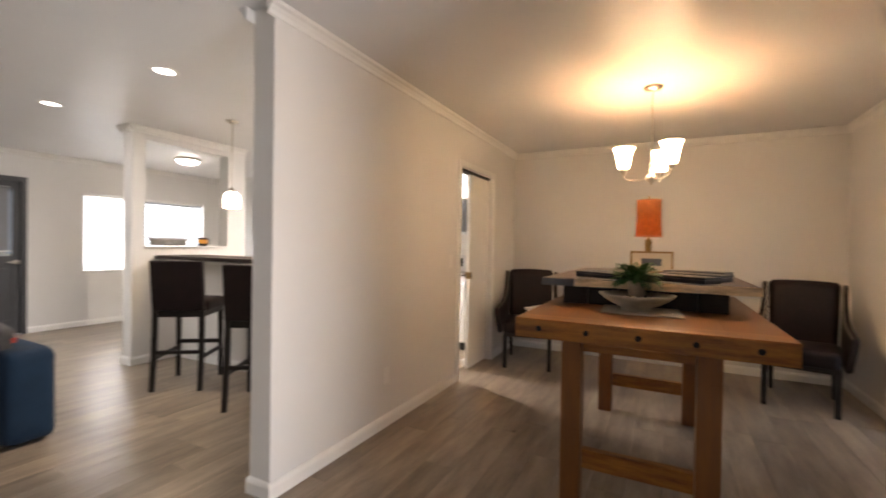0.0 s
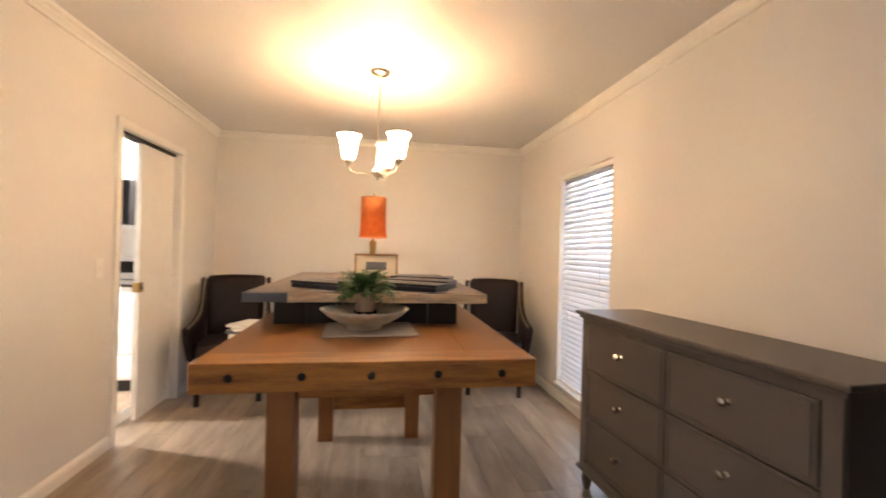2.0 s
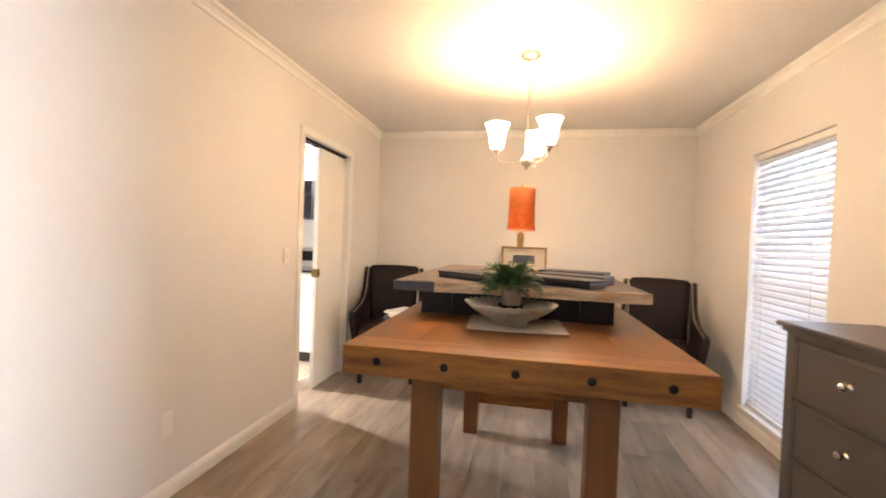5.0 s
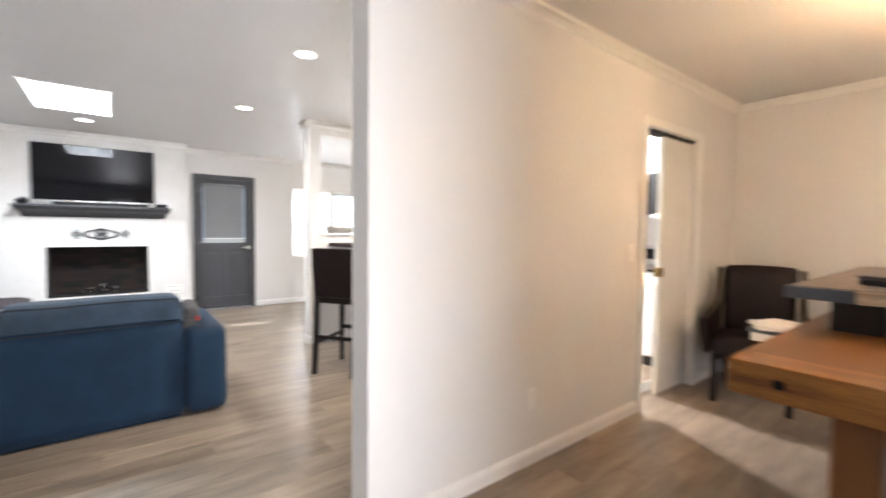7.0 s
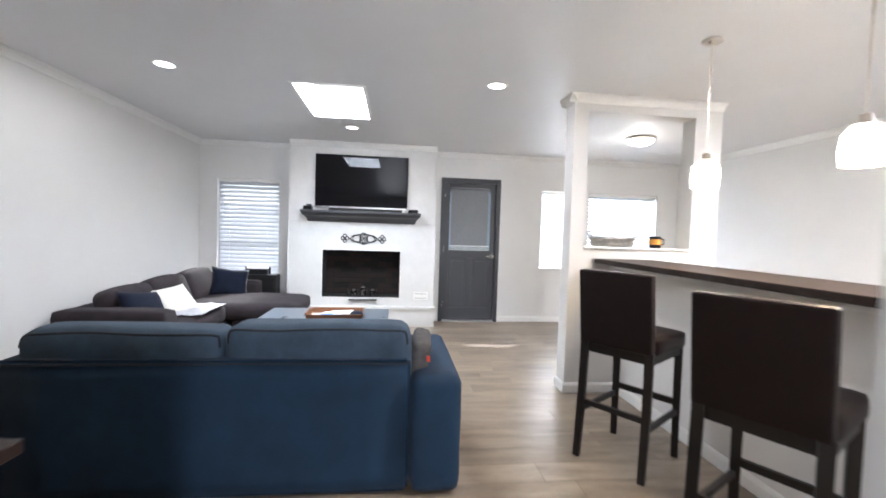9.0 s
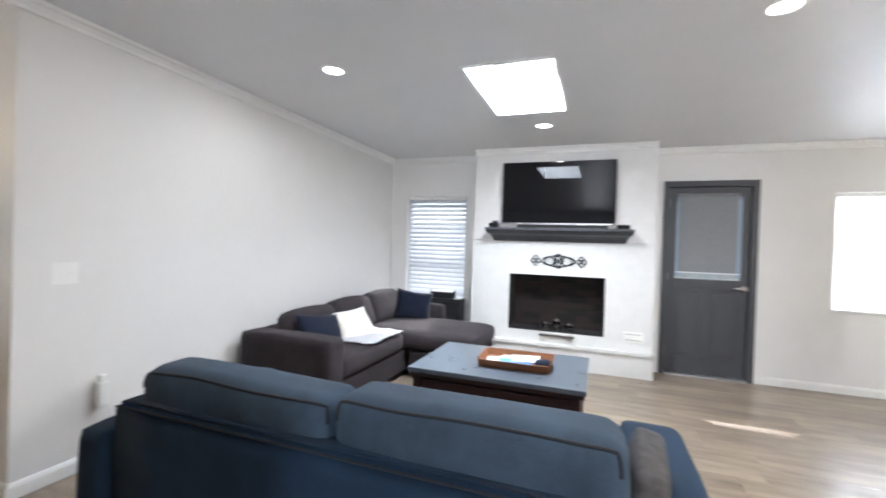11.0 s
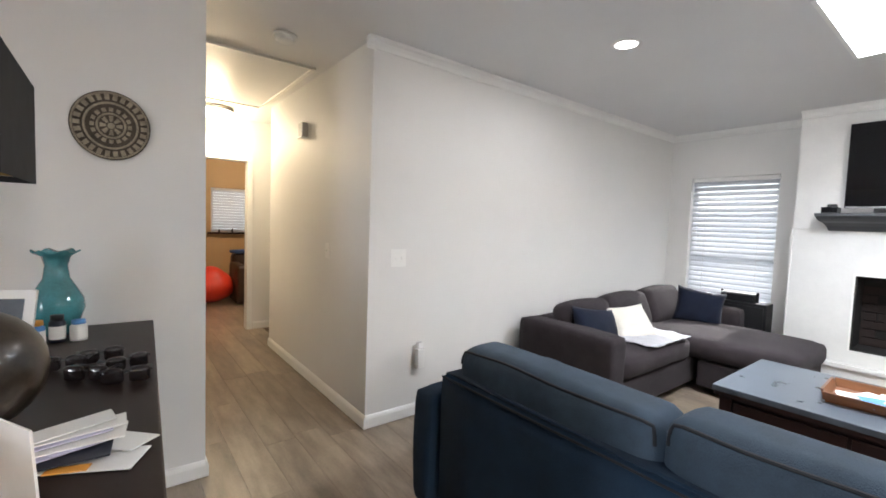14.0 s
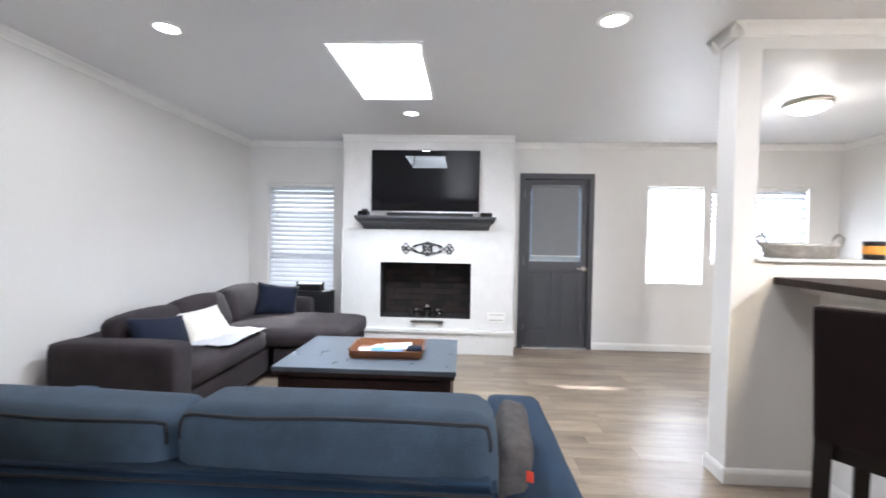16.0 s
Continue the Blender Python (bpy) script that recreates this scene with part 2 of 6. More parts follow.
CABWHITE = mat("white_cabinet_paint", (0.80, 0.80, 0.79), 0.35, var=0.03, bump=0.003)
STEEL = mat("stainless_steel", (0.55, 0.55, 0.55), 0.3, metal=1.0, var=0.08, stretch=(1, 8, 1))
GALV = mat("galvanised_tin", (0.42, 0.40, 0.37), 0.45, metal=0.7, var=0.3, scale=18, bump=0.008)
RED = mat("red_beanbag_vinyl", (0.72, 0.045, 0.02), 0.4, var=0.12, scale=6, bump=0.01)
BROWNV = mat("brown_armchair_leather", (0.045, 0.024, 0.016), 0.45, var=0.3, scale=9, bump=0.01)
GREYBOX = mat("grey_metal_box", (0.36, 0.34, 0.31), 0.45, var=0.1)
GOLDF = mat("gold_frame", (0.32, 0.21, 0.09), 0.4, metal=0.5, var=0.25, scale=30)
WORNDOOR = mat("worn_dark_door_edge", (0.028, 0.021, 0.018), 0.55, var=0.6, scale=16, bump=0.02, bscale=50, stretch=(1, 1, 0.4))
CHIP = mat("chipped_pale_paint", (0.62, 0.55, 0.46), 0.7, var=0.2, scale=30)
DOOROUT = mat("pale_blue_door_paint", (0.25, 0.33, 0.46), 0.35, var=0.06, scale=5, bump=0.004)
CONCRETE = mat("porch_concrete", (0.42, 0.41, 0.39), 0.85, var=0.2, scale=3, bump=0.03)
GRASS = mat("lawn_green", (0.07, 0.11, 0.035), 0.9, var=0.4, scale=2, bump=0.05, bscale=40)

# ---- mesh helpers ----


def add_box(bm, x0, x1, y0, y1, z0, z1):
    r = bmesh.ops.create_cube(bm, size=1, matrix=Matrix.LocRotScale(((x0 + x1) / 2, (y0 + y1) / 2, (z0 + z1) / 2), None, (x1 - x0, y1 - y0, z1 - z0)))
    return r["verts"]


def boxes(*spans, bevel=0.0, segments=2):
    bm = bmesh.new()
    for s in spans:
        add_box(bm, *s)
    if bevel:
        bmesh.ops.bevel(bm, geom=bm.edges[:], offset=bevel, segments=segments, affect="EDGES", profile=0.6)
    return bm


def lathe(profile, segs=32, at=(0, 0, 0)):
    """Revolve (radius, height) pairs about z."""
    bm = bmesh.new()
    rings = []
    for r, z in profile:
        if r < 1e-5:
            rings.append([bm.verts.new((at[0], at[1], at[2] + z))])
        else:
            rings.append([bm.verts.new((at[0] + r * math.cos(2 * math.pi * i / segs), at[1] + r * math.sin(2 * math.pi * i / segs), at[2] + z)) for i in range(segs)])
    for a, b in zip(rings, rings[1:]):
        for i in range(segs):
            j = (i + 1) % segs
            if len(a) == 1 and len(b) > 1:
                bm.faces.new((a[0], b[j], b[i]))
            elif len(b) == 1 and len(a) > 1:
                bm.faces.new((a[i], a[j], b[0]))
            elif len(a) > 1:
                bm.faces.new((a[i], a[j], b[j], b[i]))
    bmesh.ops.recalc_face_normals(bm, faces=bm.faces[:])
    return bm


def sweep(points, radius, segs=8, bm=None):
    """A round bar along points."""
    bm = bm or bmesh.new()
    pts = [Vector(p) for p in points]
    rings, up = [], Vector((0.13, 0.27, 0.95)).normalized()
    for i, p in enumerate(pts):
        d = (pts[min(i + 1, len(pts) - 1)] - pts[max(i - 1, 0)]).normalized()
        a = d.cross(up).normalized()
        b = d.cross(a).normalized()
        r = radius[i] if isinstance(radius, (list, tuple)) else radius
        rings.append([bm.verts.new(p + r * (a * math.cos(2 * math.pi * k / segs) + b * math.sin(2 * math.pi * k / segs))) for k in range(segs)])
    for u, v in zip(rings, rings[1:]):
        for k in range(segs):
            bm.faces.new((u[k], u[(k + 1) % segs], v[(k + 1) % segs], v[k]))
    bm.faces.new(rings[0][::-1])
    bm.faces.new(rings[-1])
    bmesh.ops.recalc_face_normals(bm, faces=bm.faces[:])
    return bm


def extrude_outline(outline, axis, a, b):
    """A prism: outline of (u, v) pairs swept along axis from a to b."""
    bm = bmesh.new()

    def spot(u, v, w):
        return {"x": (w, u, v), "y": (u, w, v), "z": (u, v, w)}[axis]
    lo = [bm.verts.new(spot(u, v, a)) for u, v in outline]
    hi = [bm.verts.new(spot(u, v, b)) for u, v in outline]
    bm.faces.new(lo)
    bm.faces.new(hi)
    for i in range(len(outline)):
        j = (i + 1) % len(outline)
        bm.faces.new((lo[i], lo[j], hi[j], hi[i]))
    bmesh.ops.recalc_face_normals(bm, faces=bm.faces[:])
    return bm


def cushion(x0, x1, y0, y1, z0, z1, power=5.0, puff=0.02, seed=0, n=9, rim=None):
    """A stuffed block with rounded edges, bulging faces and soft dents. rim, a list, takes the line up, along and down the edge of the +x face."""
    edge = []
    bm = bmesh.new()
    bmesh.ops.create_cube(bm, size=2)
    bmesh.ops.subdivide_edges(bm, edges=bm.edges[:], cuts=n, use_grid_fill=True)
    c = Vector(((x0 + x1) / 2, (y0 + y1) / 2, (z0 + z1) / 2))
    h = Vector(((x1 - x0) / 2, (y1 - y0) / 2, (z1 - z0) / 2))
    rad = min(h) * 2.0 / power
    for v in bm.verts:
        p = Vector((v.co.x * h.x, v.co.y * h.y, v.co.z * h.z))
        core = Vector([max(-(h[i] - rad), min(h[i] - rad, p[i])) for i in range(3)])
        d = p - core
        if d.length > 1e-6:
            p = core + d.normalized() * rad
        u = [1 - min(1, abs(p[i]) / h[i]) ** 2 for i in range(3)]
        p = Vector([p[i] + math.copysign(1, p[i]) * puff * u[(i + 1) % 3] * u[(i + 2) % 3] * (abs(p[i]) / h[i]) for i in range(3)])
        w = noise.noise_vector(p * 4.0 + Vector((seed * 7.3, seed * 3.1, 0))) * 0.008
        k = v.co.copy()
        v.co = c + p + w
        if k.x > 0.999 and (k.z > 0.999 or abs(k.y) > 0.999) and k.z > 0.5:
            edge.append(((0, k.z) if k.y < -0.999 and k.z < 0.999 else (2, -k.z) if k.y > 0.999 and k.z < 0.999 else (1, k.y), v.co.copy()))
    if rim is not None:
        rim.extend(co for _, co in sorted(edge, key=lambda q: q[0]))
    for f in bm.faces:
        f.smooth = True
    return bm


def pillow(w, h, t, seed=0, n=14):
    """A square throw pillow standing in the xz plane, with pointed corners."""
    bm = bmesh.new()
    grid = {}
    for side in (1, -1):
        for i in range(n + 1):
            for j in range(n + 1):
                u, v = 2 * i / n - 1, 2 * j / n - 1
                edge = (1 - u * u) * (1 - v * v)
                pinch = 1 - 0.10 * (u * u) * (1 - v * v) - 0.10 * (v * v) * (1 - u * u)
                th = t / 2 * max(0.0, edge) ** 0.42
                rim = i in (0, n) or j in (0, n)
                if rim and side == -1:
                    grid[side, i, j] = grid[1, i, j]
                    continue
                k = noise.noise(Vector((u * 2 + seed, v * 2, side))) * 0.012 * edge
                grid[side, i, j] = bm.verts.new((u * w / 2 * pinch * (1 if abs(u) < 1 else 1), side * th + k, v * h / 2 * pinch))
    for side in (1, -1):
        for i in range(n):
            for j in range(n):
                q = [grid[side, i, j], grid[side, i + 1, j], grid[side, i + 1, j + 1], grid[side, i, j + 1]]
                bm.faces.new(q if side == -1 else q[::-1]).smooth = True
    return bm


def shaped(bm, m):
    bm.transform(m)
    return bm


def mesh_object(name, bm, material, smooth=False):
    me = bpy.data.meshes.new(name)
    bm.to_mesh(me)
    bm.free()
    if smooth:
        me.polygons.foreach_set("use_smooth", [True] * len(me.polygons))
    me.materials.append(material)
    return new(name, me)


def structure(name, bm, material, label, category):
    return tagged(mesh_object(name, bm, material), label, category, kind="structure")


def thing(name, label, category, base=(0, 0, 0), group=""):
    ob = new(name)
    ob.empty_display_size = 0.1
    ob.matrix_basis = Matrix.Translation(base)
    return tagged(ob, label, category, group)


def part(name, bm, material, parent, label="", smooth=False):
    """One mesh, given in world coordinates, under a thing or under a part."""
    ob = mesh_object(name, bm, material, smooth)
    ob.parent = parent
    if parent.type == "EMPTY":
        ob.matrix_parent_inverse = parent.matrix_basis.inverted()
    return tagged(ob, label)


def single(name, bm, material, label, category, group="", smooth=False):
    return tagged(mesh_object(name, bm, material, smooth), label, category, group)

# ---- structure ----
H = 2.44
XW, XE, YS, YN = -7.27, 1.79, -1.43, 5.52          # inner faces of the outer walls
PX0, PX1, PY = -1.58, -1.435, 1.74                   # partition between dining and living side
HX0, HX1, HY0, HY1 = -3.31, -2.41, -3.59, -4.38     # hall


def wall_with_holes(axis, a, b, lo, hi, holes, z1=H):
    """A wall from a to b along axis ('x' or 'y'), between lo and hi across it; holes are (start, end, bottom, top)."""
    bm = bmesh.new()
    us = sorted({a, b, *[u for h in holes for u in h[:2]]})
    zs = sorted({0.0, z1, *[z for h in holes for z in h[2:]]})
    for s, e in zip(us, us[1:]):
        for z0, zt in zip(zs, zs[1:]):
            if any(h[0] < (s + e) / 2 < h[1] and h[2] < (z0 + zt) / 2 < h[3] for h in holes):
                continue
            add_box(bm, *((s, e, lo, hi, z0, zt) if axis == "x" else (lo, hi, s, e, z0, zt)))
    bmesh.ops.remove_doubles(bm, verts=bm.verts[:], dist=0.0005)
    seen = {}
    for f in bm.faces:
        seen.setdefault(tuple(sorted(v.index for v in f.verts)), []).append(f)
    bmesh.ops.delete(bm, geom=[f for g in seen.values() if len(g) > 1 for f in g], context="FACES_ONLY")
    return bm


LWIN = (-1.20, -0.38, 0.36, 1.94)
RWIN = (3.36, 4.00, 0.81, 1.95)
KWIN = (4.09, 5.18, 1.05, 1.95)
DWIN = (3.64, 4.47, 0.15, 1.97)
BDOOR = (1.86, 2.73, 0.0, 2.08)
FDOOR = (0.82, 1.74, 0.0, 2.06)
FIRE = (0.262, 1.292, 0.385, 1.015)

structure("floor", boxes((XW - 0.15, XE + 0.15, YS - 0.15, YN + 0.15, -0.12, -0.006), (-5.6, -2.2, -8.2, YS - 0.151, -0.12, -0.006)), SUBFLOOR, "plank floor of grey-brown oak vinyl boards", "floor")
structure("wall_west", wall_with_holes("y", YS - 0.15, YN + 0.15, XW - 0.15, XW, [LWIN, BDOOR, RWIN, KWIN]), WALL, "painted greige wall with windows and a back door", "wall")
structure("wall_east", wall_with_holes("y", YS - 0.15, YN + 0.15, XE, XE + 0.15, [FDOOR, DWIN]), WALL, "painted beige wall with the front doorway and a window", "wall")
structure("wall_north", boxes((XW, XE, YN, YN + 0.15, 0, H)), WALL, "painted beige wall behind the dining table and kitchen", "wall")
structure("wall_living", boxes((XW, HX0, YS - 0.15, YS, 0, H), (HX0 - 0.15, HX0, HY0, YS - 0.15, 0, H)), WALL, "painted greige wall with an outer corner into the hall", "wall")
structure("wall_entry", boxes((HX1, XE, YS - 0.15, YS, 0, H), (HX1, HX1 + 0.15, HY1, YS - 0.15, 0, H)), WALL, "painted greige wall beside the hall opening", "wall")
structure("wall_partition", wall_with_holes("y", PY, YN, PX0, PX1, [(3.89, 4.73, 0.0, 2.02)]), WALL, "painted partition wall with a pocket doorway", "wall")
structure("wall_pass_through", wall_with_holes("y", 2.625, 3.92, -4.65, -4.49, [(2.745, 3.68, 1.2, 2.31)]), WALL, "painted wall with a pass-through opening to the kitchen", "wall")
structure("wall_bar", boxes((-4.488, -2.05, 3.08, 3.2, 0, 1.078)), WALL, "painted half wall under the breakfast bar", "wall")
structure("wall_hall_end", wall_with_holes("x", -5.6, HX1 + 0.15, HY1 - 0.12, HY1, [(-3.27, -2.46, 0.0, 1.97)]), WALL, "painted wall at the hall's end with a doorway", "wall")
structure("wall_hall_side", boxes((-5.6, -5.45, HY1, HY0, 0, H), (-5.45, HX0 - 0.15, HY0, HY0 + 0.12, 0, H)), WALL, "painted wall closing the side hall", "wall")
structure("wall_far_room", wall_with_holes("x", -5.6, -2.2, -7.15, -7.0, [(-4.2, -3.30, 1.06, 1.80)]), TANWALL, "tan painted bedroom wall with a window", "wall")
structure("wall_far_room_side", boxes((-5.75, -5.6, -7.15, HY1, 0, H), (-2.2, -2.05, -7.15, HY1, 0, H)), TANWALL, "tan painted bedroom side walls", "wall")

SKY = (-5.67, -4.68, 0.363, 0.92)
ceil = boxes((XW - 0.15, SKY[0], YS - 0.15, YN + 0.15, H, H + 0.12), (SKY[1], XE + 0.15, YS - 0.15, YN + 0.15, H, H + 0.12),
             (SKY[0], SKY[1], YS - 0.15, SKY[2], H, H + 0.12), (SKY[0], SKY[1], SKY[3], YN + 0.15, H, H + 0.12), (-5.75, -2.05, -7.15, YS - 0.15, H, H + 0.12))
structure("ceiling", ceil, CEIL, "flat painted ceiling with a skylight opening", "ceiling")
structure("skylight_shaft", boxes((SKY[0] - 0.03, SKY[0], SKY[2], SKY[3], H + 0.12, 2.78), (SKY[1], SKY[1] + 0.03, SKY[2], SKY[3], H + 0.12, 2.78),
                                  (SKY[0] - 0.03, SKY[1] + 0.03, SKY[2] - 0.03, SKY[2], H + 0.12, 2.78), (SKY[0] - 0.03, SKY[1] + 0.03, SKY[3], SKY[3] + 0.03, H + 0.12, 2.78),
                                  (SKY[0] - 0.03, SKY[1] + 0.03, SKY[2] - 0.03, SKY[3] + 0.03, 2.78, 2.80)), TRIM, "white skylight shaft", "skylight")
skt = 0.022
structure("skylight_trim", boxes((SKY[0] - skt, SKY[1] + skt, SKY[2] - skt, SKY[2], H - 0.008, H), (SKY[0] - skt, SKY[1] + skt, SKY[3], SKY[3] + skt, H - 0.008, H),
                                 (SKY[0] - skt, SKY[0], SKY[2], SKY[3], H - 0.008, H), (SKY[1], SKY[1] + skt, SKY[2], SKY[3], H - 0.008, H)), TRIM, "thin white skylight trim", "trim")

# crown moulding and baseboards: prisms along the walls
CROWN = [(0, 0), (0.052, 0), (0.046, -0.014), (0.03, -0.024), (0.016, -0.042), (0.010, -0.06), (0, -0.066)]
BASE = [(0, 0.003), (0.014, 0.003), (0.014, 0.062), (0.010, 0.074), (0.004, 0.084), (0, 0.086)]


def run(profile, axis, a, b, face, sign, z):
    """Moulding along axis from a to b on the wall face at 'face', standing out towards sign."""
    return extrude_outline([(face + sign * u, z + v) for u, v in profile], axis, a, b)


for axis, a, b, face, sign in [("y", YS, -0.178, XW, 1), ("y", 1.756, YN, XW, 1), ("y", -0.176, 1.754, -6.94, 1), ("x", XW, HX0 + 0.05, YS, 1), ("y", PY - 0.05, YN, PX1, 1),
                               ("x", PX1, XE, YN, -1), ("y", YS, YN, XE, -1), ("y", 2.575, 3.92, -4.49, 1), ("x", -4.70, -4.44, 2.625, -1), ("y", 2.575, 3.92, -4.65, -1),
                               ("y", PY - 0.05, YN, PX0, -1), ("x", XW, PX0, YN, -1)]:
    structure("crown_moulding", run(CROWN, axis, a, b, face, sign, H - 0.002), TRIM, "white painted crown moulding", "trim")
for axis, a, b, face, sign in [("y", YS, -0.178, XW, 1), ("y", 2.735, YN, XW, 1), ("x", XW, HX0, YS, 1), ("y", HY0, YS + 0.014, HX0, 1), ("y", PY - 0.014, 3.83, PX1, 1), ("y", 4.79, YN, PX1, 1),
                               ("x", PX1, XE, YN, -1), ("y", 1.80, YN, XE, -1), ("y", YS, 0.76, XE, -1), ("x", HX1, XE, YS, 1), ("x", PX0, PX1, PY, -1), ("y", PY - 0.014, 5.0, PX0, -1),
                               ("y", 2.611, 3.08, -4.49, 1), ("x", -4.65, -4.49, 2.625, -1), ("y", 2.611, 3.92, -4.65, -1), ("x", -4.49, -2.05, 3.08, -1),
                               ("x", -5.45, -3.335, HY1, 1), ("y", HY1, YS + 0.014, HX1, -1)]:
    structure("baseboard", run(BASE, axis, a, b, face, sign, 0), TRIM, "white painted baseboard", "trim")
structure("ledge_cap", boxes((-4.68, -4.46, 2.747, 3.678, 1.2, 1.215), bevel=0.004), TRIM, "white cap on the pass-through ledge", "trim")


def casing(name, axis, a, b, top, face, sign, w=0.055, t=0.014, foot=0.0):
    """Flat door casing of two jambs and a head on a wall face."""
    lo, hi = sorted((face, face + sign * t))
    bm = bmesh.new()
    for s, e, z0, z1 in ((a - w, a, foot, top + w), (b, b + w, foot, top + w), (a, b, top, top + w)):
        add_box(bm, *((lo, hi, s, e, z0, z1) if axis == "y" else (s, e, lo, hi, z0, z1)))
    return structure(name, bm, TRIM, "white painted door casing", "trim")


casing("door_casing", "y", 3.89, 4.73, 2.02, PX1, 1)
casing("door_casing", "y", 3.89, 4.73, 2.02, PX0, -1)
casing("door_casing", "x", -3.27, -2.46, 1.97, HY1, 1)
casing("door_casing", "y", FDOOR[0], FDOOR[1], FDOOR[3], XE, -1)

structure("door_jamb", boxes((XE + 0.001, XE + 0.149, 1.70, 1.7395, 0.0, FDOOR[3]), bevel=0.003), TRIM, "white painted jamb on the hinge side", "trim")

# ---- outside ----
structure("ground", boxes((-120, 120, -120, 120, -0.32, -0.22)), GRASS, "green lawn around the house", "ground")
structure("porch", boxes((XE + 0.15, XE + 3.0, -1.0, 3.2, -0.22, -0.04)), CONCRETE, "plain concrete porch at the front door", "pavement")
structure("fence_backdrop", boxes((-13.1, -13.0, -8, 12, -0.22, 1.9)), CONCRETE, "pale board fence across the back yard", "backdrop")
structure("backdrop", boxes((6.5, 6.6, -6, 9, -0.22, 3.0)), TRIM, "pale neighbouring wall across the yard", "backdrop")

# ---- windows with blinds ----


def window(axis_x, sign, hole, kind, label, pitch=0.0435):
    """A window in a wall x = axis_x whose room side points to sign; hole = (y0, y1, z0, z1)."""
    y0, y1, z0, z1 = hole
    w = thing("window", label, "window", (axis_x, (y0 + y1) / 2, z0))
    w["kind"] = "structure"
    back = axis_x - sign * 0.11

    def bx(u0, u1):
        return tuple(sorted((axis_x + sign * u0, axis_x + sign * u1)))
    f = bx(-0.13, -0.08)
    part("window_frame", boxes((*f, y0, y0 + 0.04, z0, z1), (*f, y1 - 0.04, y1, z0, z1), (*f, y0 + 0.04, y1 - 0.04, z0, z0 + 0.04), (*f, y0 + 0.04, y1 - 0.04, z1 - 0.04, z1),
                               (*f, y0 + 0.04, y1 - 0.04, (z0 + z1) / 2 - 0.02, (z0 + z1) / 2 + 0.02)), TRIM, w)
    g = bx(-0.108, -0.104)
    for za, zb in ((z0 + 0.04, (z0 + z1) / 2 - 0.02), ((z0 + z1) / 2 + 0.02, z1 - 0.04)):
        p = part("pane", boxes((*g, y0 + 0.04, y1 - 0.04, za, zb)), GLASSM, w)
        p.visible_shadow = False
    part("window_sill", boxes((*bx(-0.08, 0.03), y0 - 0.0, y1 + 0.0, z0 - 0.02, z0 + 0.004), bevel=0.004), TRIM, w)
    if kind == "slats":
        part("headrail", boxes((*bx(-0.06, -0.012), y0 + 0.012, y1 - 0.012, z1 - 0.045, z1 - 0.004), bevel=0.004), TRIM, w)
        slat = None
        n = int((z1 - z0 - 0.08) / pitch)
        k = pitch / 0.0435
        for i in range(n):
            z = z1 - 0.065 - i * pitch
            if slat is None:
                slat = extrude_outline([(u * k, v) for u, v in ((-0.0245, 0.0), (-0.012, 0.0035), (0.012, 0.0035), (0.0245, 0.0), (0.0245, -0.002), (0.012, 0.001), (-0.012, 0.001), (-0.0245, -0.002))], "y", y0 + 0.014, y1 - 0.014)
                me = mesh_object("slat", slat, BLIND)
                first = me
            else:
                me = first.copy()
                scene.collection.objects.link(me)
            me.parent = w
            me.matrix_parent_inverse = w.matrix_basis.inverted()
            me.matrix_basis = pose(axis_x - sign * 0.036, 0, z, 0, sign * (54 + 2 * math.sin(i * 2.1)), 0)
        part("bottom_rail", boxes((*bx(-0.055, -0.018), y0 + 0.014, y1 - 0.014, z1 - 0.065 - n * pitch, z1 - 0.045 - n * pitch), bevel=0.003), TRIM, w)
        for yy in (y0 + 0.16, y1 - 0.16):
            part("lift_cord", boxes((*bx(-0.014, -0.012), yy - 0.001, yy + 0.001, z0 + 0.03, z1 - 0.04)), TRIM, w)
    else:
        part("roller_shade", boxes((*bx(-0.035, -0.032), y0 + 0.012, y1 - 0.012, z0 + 0.012, z1 - 0.03)), WHITESHADE, w, "white roller shade pulled down")
        part("headrail", sweep([(axis_x - sign * 0.035, y0 + 0.01, z1 - 0.025), (axis_x - sign * 0.035, y1 - 0.01, z1 - 0.025)], 0.022), TRIM, w)
    return w


window(XW, 1, LWIN, "slats", "white framed window with closed white slatted blinds", 0.056)
window(XW, 1, RWIN, "shade", "white framed window with a bright pulled shade")
window(XW, 1, KWIN, "slats", "white framed kitchen window with white slatted blinds", 0.056)
window(XE, -1, DWIN, "slats", "tall dining window with closed white slatted blinds")
# bedroom window beyond the hall
bw = thing("window", "bedroom window with white slatted blinds and dark sill", "window", (-3.75, -7.0, 1.06))
bw["kind"] = "structure"
part("window_frame", boxes((-4.2, -4.16, -7.1, -7.05, 1.06, 1.8), (-3.34, -3.3, -7.1, -7.05, 1.06, 1.8), (-4.16, -3.34, -7.1, -7.05, 1.06, 1.1), (-4.16, -3.34, -7.1, -7.05, 1.76, 1.8)), TRIM, bw)
part("pane", boxes((-4.16, -3.34, -7.082, -7.078, 1.1, 1.76)), GLASSM, bw).visible_shadow = False
part("window_sill", boxes((-4.25, -3.25, -7.04, -6.93, 1.03, 1.06), bevel=0.004), WALNUT, bw, "dark wooden sill")
for i in range(15):
    part("slat", shaped(boxes((-4.18, -3.32, -0.022, 0.022, -0.0015, 0.0015)), pose(0, -7.02, 1.1 + i * 0.046, 66, 0, 0)), BLIND, bw)
